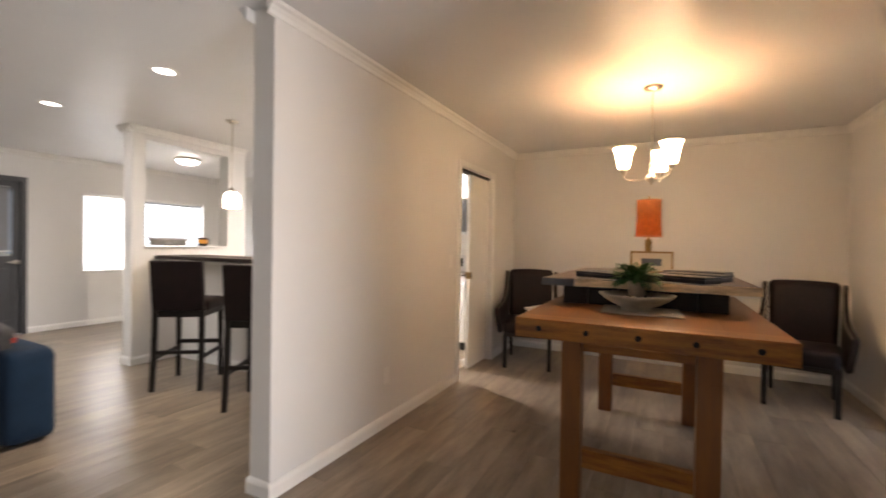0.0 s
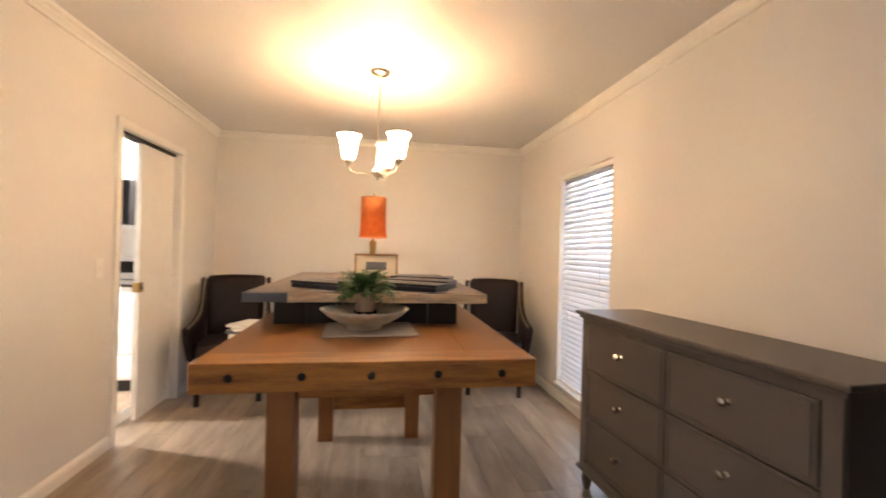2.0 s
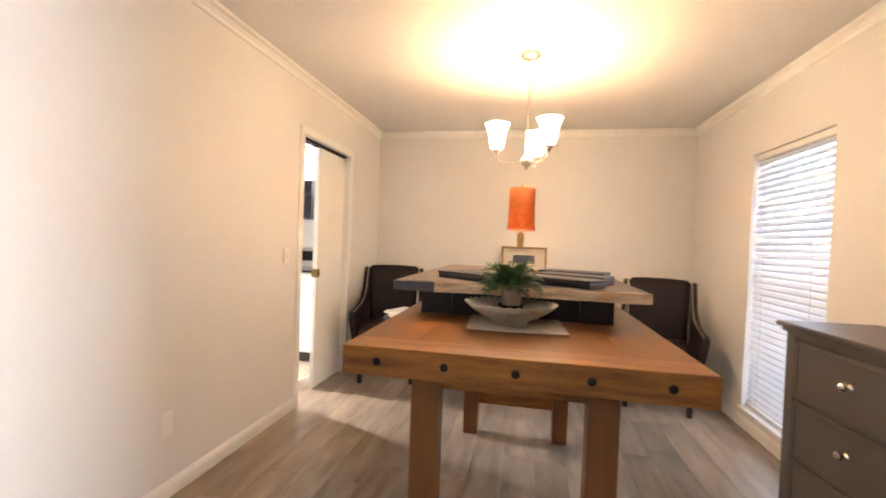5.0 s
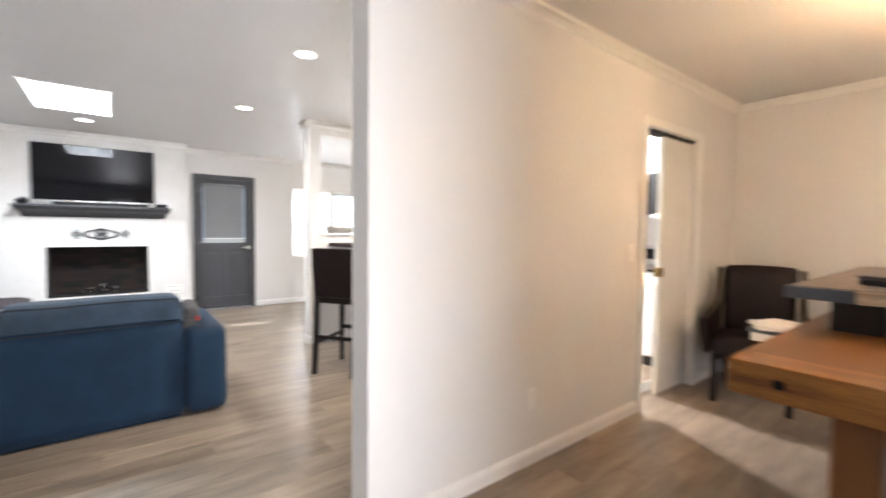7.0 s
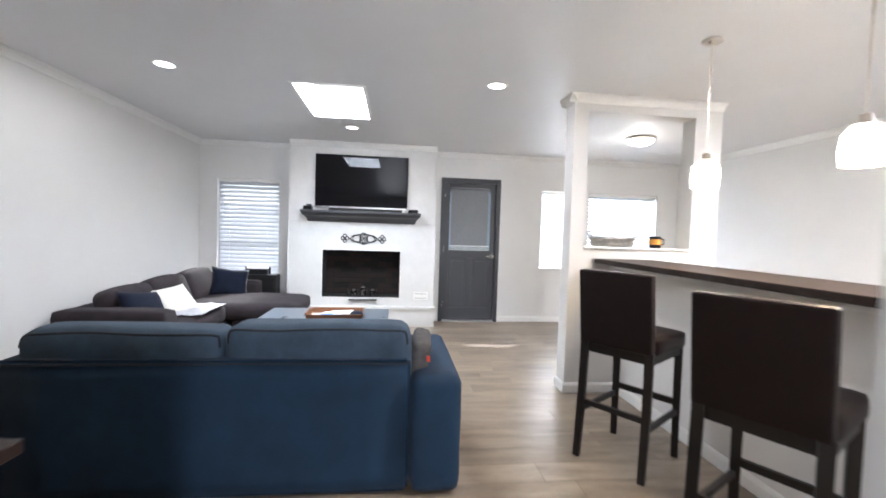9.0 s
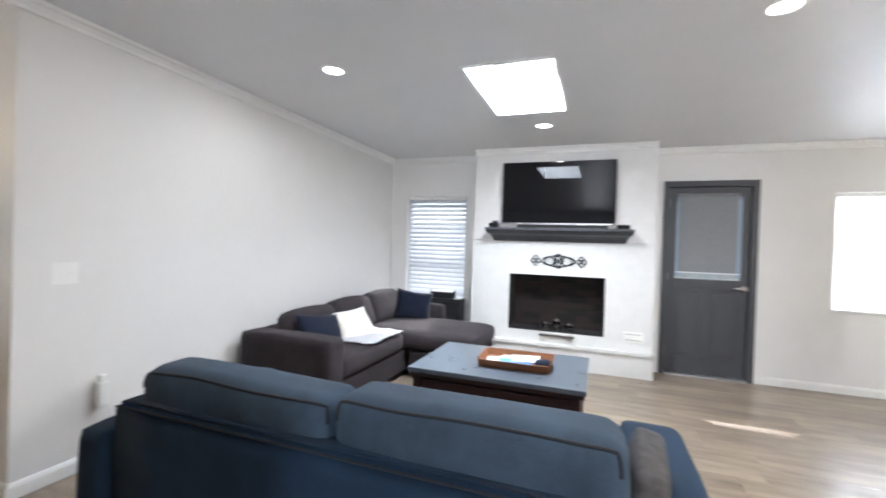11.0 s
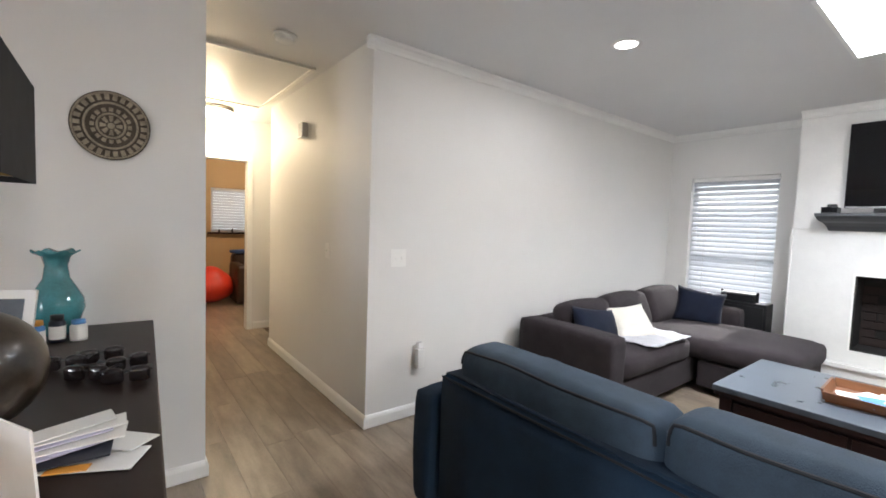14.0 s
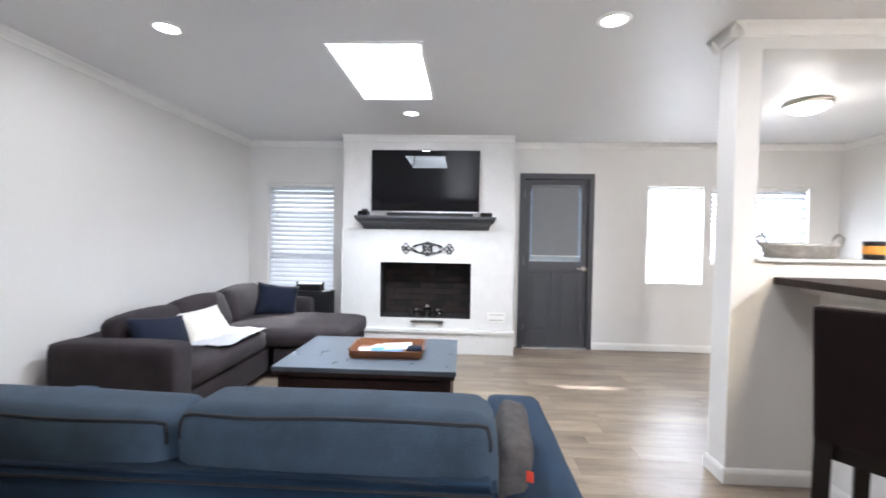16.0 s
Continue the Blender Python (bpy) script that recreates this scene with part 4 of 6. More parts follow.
for k in range(190):
    a0, el, ln = random.uniform(0, 6.283), random.uniform(0.2, 1.5), random.uniform(0.085, 0.13)
    root = 0.035 * random.random()
    prev = Vector((px_ + root * math.cos(a0), py_ + root * math.sin(a0), TZ + 0.166))
    for j in range(1, 10):
        u = j / 9
        e = el - (0.9 - 0.2 * el) * u * u * 1.5
        step = Vector((math.cos(a0) * math.cos(e), math.sin(a0) * math.cos(e), math.sin(e))) * ln / 9
        cur = prev + step
        side = Vector((-math.sin(a0), math.cos(a0), random.uniform(-0.3, 0.3))).normalized()
        ahead = step.normalized()
        for sg in (-1, 1):
            lw = 0.022 * (1.05 - 0.5 * u) * random.uniform(0.7, 1.3)
            tip = cur + side * sg * lw + ahead * 0.008 + Vector((0, 0, random.uniform(-0.006, 0.004)))
            mid = cur + side * sg * lw * 0.5
            fol.faces.new([fol.verts.new(q) for q in (cur, mid - ahead * 0.0075, tip, mid + ahead * 0.0075)])
        prev = cur
part("foliage", fol, LEAF, pp, "dense green fronds")

# chandelier
CX, CY = 0.178, 3.70
cd = thing("chandelier", "brushed nickel three-arm chandelier with frosted bell shades, lit", "chandelier", (CX, CY, H))
part("canopy", lathe([(0, 0.0), (0.062, 0.0), (0.064, -0.008), (0.05, -0.024), (0.02, -0.032), (0, -0.034)], 32, (CX, CY, H)), NICKEL, cd, "", True)
part("rod", sweep([(CX, CY, H - 0.03), (CX, CY, 1.80)], 0.006), NICKEL, cd)
part("hub", lathe([(0, -0.055), (0.008, -0.05), (0.012, -0.035), (0.034, -0.022), (0.042, 0.0), (0.03, 0.018), (0.014, 0.03), (0.012, 0.09), (0.018, 0.1), (0.006, 0.11), (0, 0.11)], 24, (CX, CY, 1.785)), NICKEL, cd, "", True)
for k, deg in enumerate((191, 311, 71)):
    ca, sa = math.cos(radians(deg)), math.sin(radians(deg))
    R = 0.188
    arm = part("arm", sweep([(CX + ca * r, CY + sa * r, z) for r, z in ((0.03, 1.775), (0.08, 1.768), (0.13, 1.766), (0.165, 1.772), (0.184, 1.79), (R, 1.835))], 0.0042), NICKEL, cd)
    part("cup", lathe([(0, -0.03), (0.006, -0.026), (0.007, -0.012), (0.02, 0.0), (0.029, 0.014), (0.022, 0.026), (0, 0.028)], 20, (CX + ca * R, CY + sa * R, 1.83)), NICKEL, arm, "", True)
    part("shade", lathe([(0.02, 0.0), (0.036, 0.003), (0.043, 0.025), (0.050, 0.08), (0.061, 0.125), (0.074, 0.148), (0.071, 0.148), (0.058, 0.125), (0.047, 0.08), (0.040, 0.027), (0.034, 0.007)], 32, (CX + ca * R, CY + sa * R, 1.856)), FROST, arm, "frosted white glass bell shade", True)
    lamp("chandelier_light", "POINT", pose(CX + ca * R, CY + sa * R, 1.95), 0.25, (1.0, 0.70, 0.42), radius=0.03)


def dining_chair():
    """Upholstered armchair with swept sides, facing -y, base at the origin."""
    c = thing("dining_armchair", "dark brown leather dining armchair with nailhead trim, against the wall", "chair", (0, 0, 0), "dining armchairs")
    part("seat", cushion(-0.24, 0.24, -0.28, 0.20, 0.36, 0.50, 4, 0.012, 2), LEATHER, c)
    back = boxes((-0.235, 0.235, 0.17, 0.25, 0.40, 1.0))
    bmesh.ops.subdivide_edges(back, edges=back.edges[:], cuts=8, use_grid_fill=True)
    for v in back.verts:
        h = (v.co.z - 0.4) / 0.6
        v.co.y += 0.08 * h * h
        v.co.x *= 0.96 + 0.06 * h
        v.co.z += 0.012 * (1 - (v.co.x / 0.25) ** 2) * (h > 0.9)
    bmesh.ops.bevel(back, geom=[e for e in back.edges if e.calc_face_angle(0) > 0.9], offset=0.015, segments=3, affect="EDGES")
    bk = part("backrest", back, LEATHER, c, "", True)
    side = [(0.25, 0.36), (0.30, 0.70), (0.335, 0.985), (0.25, 0.99), (0.20, 0.90), (0.165, 0.80), (0.09, 0.71), (-0.02, 0.66), (-0.16, 0.635), (-0.25, 0.62), (-0.275, 0.56), (-0.26, 0.36)]
    for s in (-1, 1):
        sp = extrude_outline(side, "x", s * 0.245, s * 0.295)
        for v in sp.verts:
            v.co.x += s * 0.05 * max(0.0, 1 - abs(v.co.z - 0.62) / 0.3) * max(0.0, 0.2 - v.co.y) * 2
        bmesh.ops.bevel(sp, geom=sp.edges[:], offset=0.012, segments=2, affect="EDGES")
        arm = part("arm", sp, LEATHER, c, "swept upholstered side panel")
        for off in (0.25, 0.29):
            part("nailhead_strip", sweep([(s * (off + 0.05 * max(0.0, 1 - abs(z - 0.62) / 0.3) * max(0.0, 0.2 - y) * 2), y - 0.006, z + 0.003) for y, z in side[3:10]], 0.0035, 6), NAIL, arm, "pale nailhead strip")
        part("leg", boxes((s * 0.225 - 0.02, s * 0.225 + 0.02, -0.255, -0.215, 0, 0.37), bevel=0.004), ESPRESSO, c)
        part("leg", sweep([(s * 0.215, 0.20, 0.40), (s * 0.215, 0.24, 0.2), (s * 0.215, 0.29, 0.012)], [0.024, 0.021, 0.017], 8), ESPRESSO, c)
    part("seat_rail", boxes((-0.24, 0.24, -0.26, 0.20, 0.33, 0.385), bevel=0.004), ESPRESSO, c)
    return c


chair = dining_chair()
chair.matrix_basis = pose(-1.02, 4.80, 0, 0, 0, 12)
copy_thing(chair, pose(1.30, 4.80, 0, 0, 0, -14))

bk = thing("paper_stack", "loose stack of papers and books on the armchair seat", "papers", (-0.86, 4.72, 0.515))
for i, (w, d, h, r) in enumerate(((0.15, 0.17, 0.05, 12), (0.13, 0.16, 0.03, -9), (0.15, 0.16, 0.02, 24), (0.12, 0.15, 0.02, -18))):
    part("sheaf", shaped(boxes((-w, w, -d, d, 0, h), bevel=0.003), pose(-0.85, 4.70, 0.516 + sum((0.05, 0.03, 0.02, 0.02)[:i]), 0, 0, r)), PAPER if i != 1 else GREYTOP, bk)

# dresser
DX0, DX1, DY0, DY1, DZ = 1.365, 1.745, 1.85, 3.135, 0.978
dr = thing("dresser", "grey painted six-drawer dresser with pewter knobs against the wall", "dresser", (1.56, 2.49, 0))
part("top", boxes((DX0 - 0.03, DX1, DY0 - 0.03, DY1 + 0.03, DZ - 0.022, DZ), bevel=0.008, segments=3), GREYPAINT, dr)
part("top_moulding", boxes((DX0 - 0.014, DX1 - 0.002, DY0 - 0.014, DY1 + 0.014, DZ - 0.042, DZ - 0.0225), bevel=0.006), GREYPAINT, dr)
part("carcass", boxes((DX0 + 0.012, DX1 - 0.003, DY0, DY1, 0.13, DZ - 0.0425), bevel=0.004), GREYPAINT, dr)
part("face_frame", boxes((DX0, DX0 + 0.0115, DY0 + 0.002, DY0 + 0.055, 0.13, DZ - 0.043), (DX0, DX0 + 0.0115, DY1 - 0.055, DY1 - 0.002, 0.13, DZ - 0.043), (DX0, DX0 + 0.0115, DY0 + 0.055, DY1 - 0.055, DZ - 0.063, DZ - 0.043), (DX0, DX0 + 0.0115, DY0 + 0.055, DY1 - 0.055, 0.13, 0.155)), GREYPAINT, dr)
part("plinth", boxes((DX0 - 0.014, DX1 - 0.003, DY0 - 0.014, DY1 + 0.014, 0.105, 0.1295), bevel=0.007), GREYPAINT, dr)
for x in (DX0 + 0.03, DX1 - 0.04):
    for y in (DY0 + 0.03, DY1 - 0.03):
        part("foot", lathe([(0.016, 0), (0.02, 0.02), (0.028, 0.06), (0.024, 0.09), (0.03, 0.105), (0, 0.105)], 16, (x, y, 0)), GREYPAINT, dr, "", True)
ym = 2.4925
zz = (0.172, 0.416, 0.66, 0.912)
for row in range(3):
    for ya, yb in ((DY0 + 0.062, ym - 0.006), (ym + 0.006, DY1 - 0.062)):
        za, zb = zz[row] + 0.005, zz[row + 1] - 0.005
        d = part("drawer", boxes((DX0 - 0.003, DX0 + 0.0112, ya, yb, za, zb), bevel=0.002), GREYPAINT, dr)
        part("drawer_bead", boxes((DX0 - 0.007, DX0 - 0.0032, ya + 0.015, yb - 0.015, za + 0.012, za + 0.017), (DX0 - 0.007, DX0 - 0.0032, ya + 0.015, yb - 0.015, zb - 0.017, zb - 0.012),
                                  (DX0 - 0.007, DX0 - 0.0032, ya + 0.015, ya + 0.02, za + 0.017, zb - 0.017), (DX0 - 0.007, DX0 - 0.0032, yb - 0.02, yb - 0.015, za + 0.017, zb - 0.017)), GREYPAINT, d)
        part("knob", shaped(lathe([(0.013, 0), (0.006, 0.006), (0.006, 0.014), (0.016, 0.022), (0.017, 0.03), (0.009, 0.036), (0, 0.037)], 8), pose(DX0 - 0.003, (ya + yb) / 2, (za + zb) / 2 + 0.014, 0, -90, 0)), PEWTER, d, "faceted pewter knob")

dr.matrix_basis = pose(1.56, 2.49, 0, 0, 0, 3.2)

# ---- breakfast bar and kitchen ----
cnt = thing("bar_counter", "dark speckled breakfast bar counter on the half wall", "counter", (-3.3, 3.1, 1.08))
part("countertop", boxes((-4.487, -2.0, 2.84, 3.36, 1.08, 1.118), bevel=0.005), BLACKTRIM, cnt)
part("support_panel", boxes((-4.48, -2.06, 2.97, 3.075, 1.04, 1.079)), TRIM, cnt)


def bar_stool():
    """High-backed leather stool facing +y, base at the origin."""
    s = thing("bar_stool", "dark espresso leather high-back bar stool at the breakfast bar", "stool", (0, 0, 0), "bar stools")
    part("seat", cushion(-0.21, 0.21, -0.17, 0.24, 0.66, 0.76, 4, 0.012, 5), LEATHER, s)
    bk = boxes((-0.205, 0.205, -0.235, -0.175, 0.68, 1.105), bevel=0.012)
    for v in bk.verts:
        v.co.y -= 0.05 * max(0, (v.co.z - 0.7) / 0.45) ** 1.4
    part("backrest", bk, LEATHER, s)
    for sx in (-1, 1):
        part("leg", sweep([(sx * 0.185, -0.205, 0.69), (sx * 0.188, -0.215, 0.35), (sx * 0.19, -0.245, 0.0)], [0.031, 0.029, 0.025], 4), ESPRESSO, s)
        part("leg", sweep([(sx * 0.185, 0.205, 0.67), (sx * 0.188, 0.21, 0.0)], [0.031, 0.026], 4), ESPRESSO, s)
        part("side_stretcher", boxes((sx * 0.188 - 0.011, sx * 0.188 + 0.011, -0.205, 0.2, 0.26, 0.29), bevel=0.002), ESPRESSO, s)
    part("front_stretcher", boxes((-0.18, 0.18, 0.195, 0.22, 0.31, 0.345), bevel=0.002), ESPRESSO, s)
    part("back_stretcher", boxes((-0.18, 0.18, -0.23, -0.208, 0.31, 0.34), bevel=0.002), ESPRESSO, s)
    part("seat_rail", boxes((-0.2, 0.2, -0.2, 0.22, 0.62, 0.672), bevel=0.004), ESPRESSO, s)
    return s


st = bar_stool()
st.matrix_basis = pose(-3.514, 2.62, 0, 0, 0, 35)
copy_thing(st, pose(-2.58, 2.64, 0, 0, 0, 30))


def pendant(x, y, zb):
    p = thing("pendant_light", "small white glass pendant over the breakfast bar, lit", "pendant lamp", (x, y, H), "bar pendants")
    part("canopy", lathe([(0, 0), (0.055, 0), (0.056, -0.01), (0.03, -0.026), (0, -0.028)], 24, (x, y, H)), NICKEL, p, "", True)
    part("stem", sweep([(x, y, H - 0.02), (x, y, zb + 0.17)], 0.005), NICKEL, p)
    part("cap", lathe([(0, 0.2), (0.02, 0.195), (0.025, 0.165), (0.04, 0.155), (0, 0.155)], 20, (x, y, zb)), NICKEL, p, "", True)
    part("shade", lathe([(0.07, 0.0), (0.075, 0.05), (0.068, 0.12), (0.04, 0.155), (0.038, 0.153), (0.065, 0.12), (0.072, 0.05), (0.067, 0.0)], 28, (x, y, zb)), FROSTCOOL, p, "white glass shade", True)
    lamp("pendant_lamp", "POINT", pose(x, y, zb + 0.04), 13, (1.0, 0.73, 0.41), radius=0.04)


pendant(-3.46, 2.985, 1.60)
pendant(-2.62, 2.985, 1.60)

tr = thing("tin_basket", "oval galvanised tin basket with loop handles on the ledge", "basket", (-4.57, 3.02, 1.216))
bas = lathe([(0, 0.004), (0.9, 0.004), (1.0, 0.07), (1.04, 0.085), (0.98, 0.082), (0.88, 0.012), (0, 0.012)], 40)
for v in bas.verts:
    v.co.x *= 0.085
    v.co.y *= 0.20
bas.transform(Matrix.Translation((-4.57, 3.03, 1.215)))
part("tub", bas, GALV, tr, "", True)
for s in (-1, 1):
    part("handle", sweep([(-4.57 - 0.035, 3.03 + s * 0.19, 1.285), (-4.57 - 0.03, 3.03 + s * 0.205, 1.33), (-4.57, 3.03 + s * 0.20, 1.35), (-4.57 + 0.03, 3.03 + s * 0.205, 1.33), (-4.57 + 0.035, 3.03 + s * 0.19, 1.285)], 0.006, 8), GALV, tr)
mg = thing("candle_tin", "dark tin cup with amber label on the ledge", "cup", (-4.57, 3.42, 1.216))
part("cup", lathe([(0, 0.0), (0.045, 0.0), (0.048, 0.1), (0.044, 0.1), (0.042, 0.01), (0, 0.01)], 24, (-4.57, 3.42, 1.2155)), ESPRESSO, mg, "", True)
part("handle", sweep([(-4.57, 3.465, 1.30), (-4.57, 3.50, 1.29), (-4.57, 3.50, 1.25), (-4.57, 3.463, 1.24)], 0.006), ESPRESSO, mg)
part("label", lathe([(0.0486, 0.03), (0.0492, 0.075)], 24, (-4.57, 3.42, 1.2155)), PAPERORANGE, mg, "amber paper label")

# kitchen run seen through the pocket doorway
ry0 = 4.90
rg = thing("range", "white kitchen range with black glass back panel", "range", (-2.2, 5.2, 0))
part("body", boxes((-2.6, -1.84, ry0 + 0.02, 5.50, 0.1, 0.90), bevel=0.006), CABWHITE, rg)
part("oven_door", boxes((-2.58, -1.86, ry0, ry0 + 0.0195, 0.33, 0.80), bevel=0.006), CABWHITE, rg)
part("drawer_front", boxes((-2.58, -1.86, ry0, ry0 + 0.0195, 0.12, 0.315), bevel=0.006), CABWHITE, rg)
part("door_handle", sweep([(-2.52, ry0 - 0.035, 0.765), (-1.92, ry0 - 0.035, 0.765)], 0.011), CABWHITE, rg)
part("cooktop", boxes((-2.6, -1.84, ry0, 5.50, 0.902, 0.925), bevel=0.004), BLACKGLOSS, rg)
part("toe_kick", boxes((-2.58, -1.86, ry0 + 0.06, ry0 + 0.1, 0.0, 0.1)), BLACKPL, rg)
bg = part("back_panel", boxes((-2.6, -1.84, 5.42, 5.50, 0.926, 1.14), bevel=0.006), STEEL, rg)
part("display", boxes((-2.33, -2.1, 5.414, 5.4195, 0.99, 1.10)), BLACKGLOSS, bg)
for x in (-2.52, -2.43, -2.0, -1.91):
    part("dial", shaped(lathe([(0.02, 0), (0.018, 0.022), (0, 0.024)], 16), pose(x, 5.4195, 1.04, 90, 0, 0)), BLACKPL, bg)
mw = thing("microwave", "black and steel over-the-range microwave", "microwave", (-2.22, 5.3, 1.44))
part("case", boxes((-2.6, -1.84, 5.12, 5.515, 1.44, 1.85), bevel=0.004), BLACKPL, mw)
part("door", boxes((-2.59, -2.02, 5.10, 5.1195, 1.45, 1.84), bevel=0.004), BLACKGLOSS, mw)
part("control_panel", boxes((-2.015, -1.85, 5.10, 5.1195, 1.45, 1.84), bevel=0.004), BLACKPL, mw)
part("vent_strip", boxes((-2.59, -1.85, 5.105, 5.1195, 1.405, 1.437), bevel=0.003), STEEL, mw)


def cabinet(name, label, x0, x1, ya, yb, z0, z1, doors, drawer=0.0):
    c = thing(name, label, "cabinet", ((x0 + x1) / 2, yb, z0))
    part("body", boxes((x0, x1, ya + 0.02, yb, z0, z1), bevel=0.002), CABWHITE, c)
    w = (x1 - x0) / doors
    for i in range(doors):
        a, b = x0 + i * w + 0.004, x0 + (i + 1) * w - 0.004
        spans = [(z0 + 0.005, z1 - 0.005 - drawer)] + ([(z1 - drawer + 0.003, z1 - 0.005)] if drawer else [])
        for za, zb in spans:
            d = part("door" if zb - za > 0.25 else "drawer", boxes((a, b, ya, ya + 0.0195, za, zb), bevel=0.003), CABWHITE, c)
            if zb - za > 0.25:
                part("inset_panel", boxes((a + 0.055, b - 0.055, ya - 0.004, ya - 0.0002, za + 0.055, zb - 0.055), bevel=0.0015), CABWHITE, d)
            part("knob", shaped(lathe([(0.006, 0), (0.006, 0.014), (0.014, 0.02), (0, 0.028)], 12), pose((a + b) / 2 if zb - za < 0.25 else b - 0.03, ya, zb - 0.06 if zb - za > 0.25 else (za + zb) / 2, 90, 0, 0)), NICKEL, d)
    return c


cabinet("base_cabinet", "white base cabinet with drawer beside the range", -3.5, -2.61, ry0, 5.505, 0.1, 0.89, 2, 0.16)
cabinet("wall_cabinet", "white wall cabinet over the microwave", -2.6, -1.84, 5.17, 5.515, 1.86, 2.36, 2)
cabinet("wall_cabinet", "white wall cabinet beside the microwave", -3.5, -2.61, 5.17, 5.515, 1.42, 2.36, 2)
single("worktop", boxes((-3.52, -2.608, ry0 - 0.02, 5.515, 0.892, 0.93), bevel=0.004), BLACKTRIM, "dark speckled kitchen worktop on the base cabinet", "worktop")

# ---- living room ----
# chimney breast of white painted brick
FX = -6.94
fp = thing("fireplace", "white painted chimney breast with a dark firebox", "fireplace", (-7.0, 0.79, 0))
fy0, fy1, fz0, fz1 = FIRE
breast = bmesh.new()
for ya, yb in ((-0.176, fy0), (fy0, fy1), (fy1, 1.754)):
    for za, zb in ((0, fz0), (fz0, fz1), (fz1, H - 0.002)):
        if not (ya == fy0 and za == fz0):
            add_box(breast, XW + 0.002, FX, ya, yb, za, zb)
bmesh.ops.remove_doubles(breast, verts=breast.verts[:], dist=0.0005)
part("breast", breast, WHITEBRICK, fp)
for ya, yb, la, lb in ((-0.189, -0.177, -0.189, 0.01), (1.755, 1.767, 1.535, 1.767)):
    part("breast_return", boxes((XW + 0.002, FX + 0.003, ya, yb, 0.0, 1.40), bevel=0.002), WHITEBRICK, fp)
    part("breast_ledge", boxes((FX + 0.0005, FX + 0.009, la, lb, 1.392, 1.404), bevel=0.002), WHITEBRICK, fp)
part("hearth_base", boxes((FX + 0.001, FX + 0.045, -0.19, 1.77, 0.0, 0.232)), WHITEBRICK, fp)
part("hearth_cap", boxes((FX + 0.001, FX + 0.07, -0.20, 1.78, 0.233, 0.27), bevel=0.006), WHITEBRICK, fp)
part("firebox", boxes((XW + 0.003, XW + 0.03, fy0 - 0.0, fy1, fz0, fz1), (XW + 0.03, FX - 0.01, fy0, fy0 + 0.012, fz0, fz1), (XW + 0.03, FX - 0.01, fy1 - 0.012, fy1, fz0, fz1),
                      (XW + 0.03, FX - 0.01, fy0 + 0.012, fy1 - 0.012, fz0, fz0 + 0.012), (XW + 0.03, FX - 0.01, fy0 + 0.012, fy1 - 0.012, fz1 - 0.012, fz1)), SOOT, fp, "sooty firebox lining")
random.seed(7)
for r in range(8):
    for c in range(5):
        ya = fy0 + 0.02 + c * 0.203 - (0.1 if r % 2 else 0)
        yb = min(ya + 0.193, fy1 - 0.015)
        ya = max(ya, fy0 + 0.015)
        if yb - ya > 0.03:
            part("firebrick", boxes((XW + 0.0305, XW + 0.04 + random.uniform(0, 0.003), ya, yb, fz0 + 0.02 + r * 0.074, fz0 + 0.085 + r * 0.074)), RUSTBRICK if random.random() < 0.6 else SOOT, fp)
part("damper_rim", boxes((FX + 0.0005, FX + 0.006, fy0 - 0.012, fy1 + 0.012, fz1, fz1 + 0.012), (FX + 0.0005, FX + 0.006, fy0 - 0.012, fy0, fz0, fz1), (FX + 0.0005, FX + 0.006, fy1, fy1 + 0.012, fz0, fz1)), TRIM, fp)

gr = thing("fire_grate", "black iron fire grate with three glass lanterns", "grate", (-7.02, 0.78, fz0))
for i in range(7):
    part("grate_bar", sweep([(-7.2, 0.58 + i * 0.065, fz0 + 0.06), (-7.02, 0.58 + i * 0.065, fz0 + 0.05), (-6.985, 0.58 + i * 0.065, fz0 + 0.1)], 0.007, 6), IRON, gr)
for y in (0.6, 0.96):
    part("grate_leg", boxes((-7.19, -7.0, y - 0.008, y + 0.008, fz0 + 0.012, fz0 + 0.044)), IRON, gr)
pt = single("metal_tray", boxes((FX + 0.002, FX + 0.055, 0.62, 0.99, 0.345, 0.362), bevel=0.003), WORNSTEEL, "flat pewter tray ledge before the firebox", "tray")
single("tray_bracket", boxes((FX + 0.001, FX + 0.03, 0.68, 0.93, 0.27, 0.344), bevel=0.003), WHITEBRICK, "white bracket under the tray", "bracket")
for y, h in ((0.68, 0.105), (0.80, 0.15), (0.93, 0.105)):
    ln = thing("glass_lantern", "small clear glass candle lantern before the firebox", "lantern", (-6.965, y, fz0), "fireplace lanterns")
    part("globe", lathe([(0.02, 0.014), (0.036, 0.02), (0.04, h * 0.5), (0.028, h * 0.8), (0.026, h * 0.8), (0.038, h * 0.5), (0.034, 0.022)], 18, (-6.985, y, fz0)), GLASSM, ln, "", True)
    part("foot", lathe([(0, 0.0125), (0.034, 0.0125), (0.03, 0.02), (0, 0.02)], 18, (-6.985, y, fz0)), WORNSTEEL, ln, "", True)
    part("chimney_cap", lathe([(0.028, h * 0.8), (0.02, h * 0.92), (0.006, h), (0, h)], 18, (-6.985, y, fz0)), WORNSTEEL, ln, "", True)

mt = thing("mantel_shelf", "charcoal painted crown-moulded mantel shelf", "shelf", (FX, 0.77, 1.4))
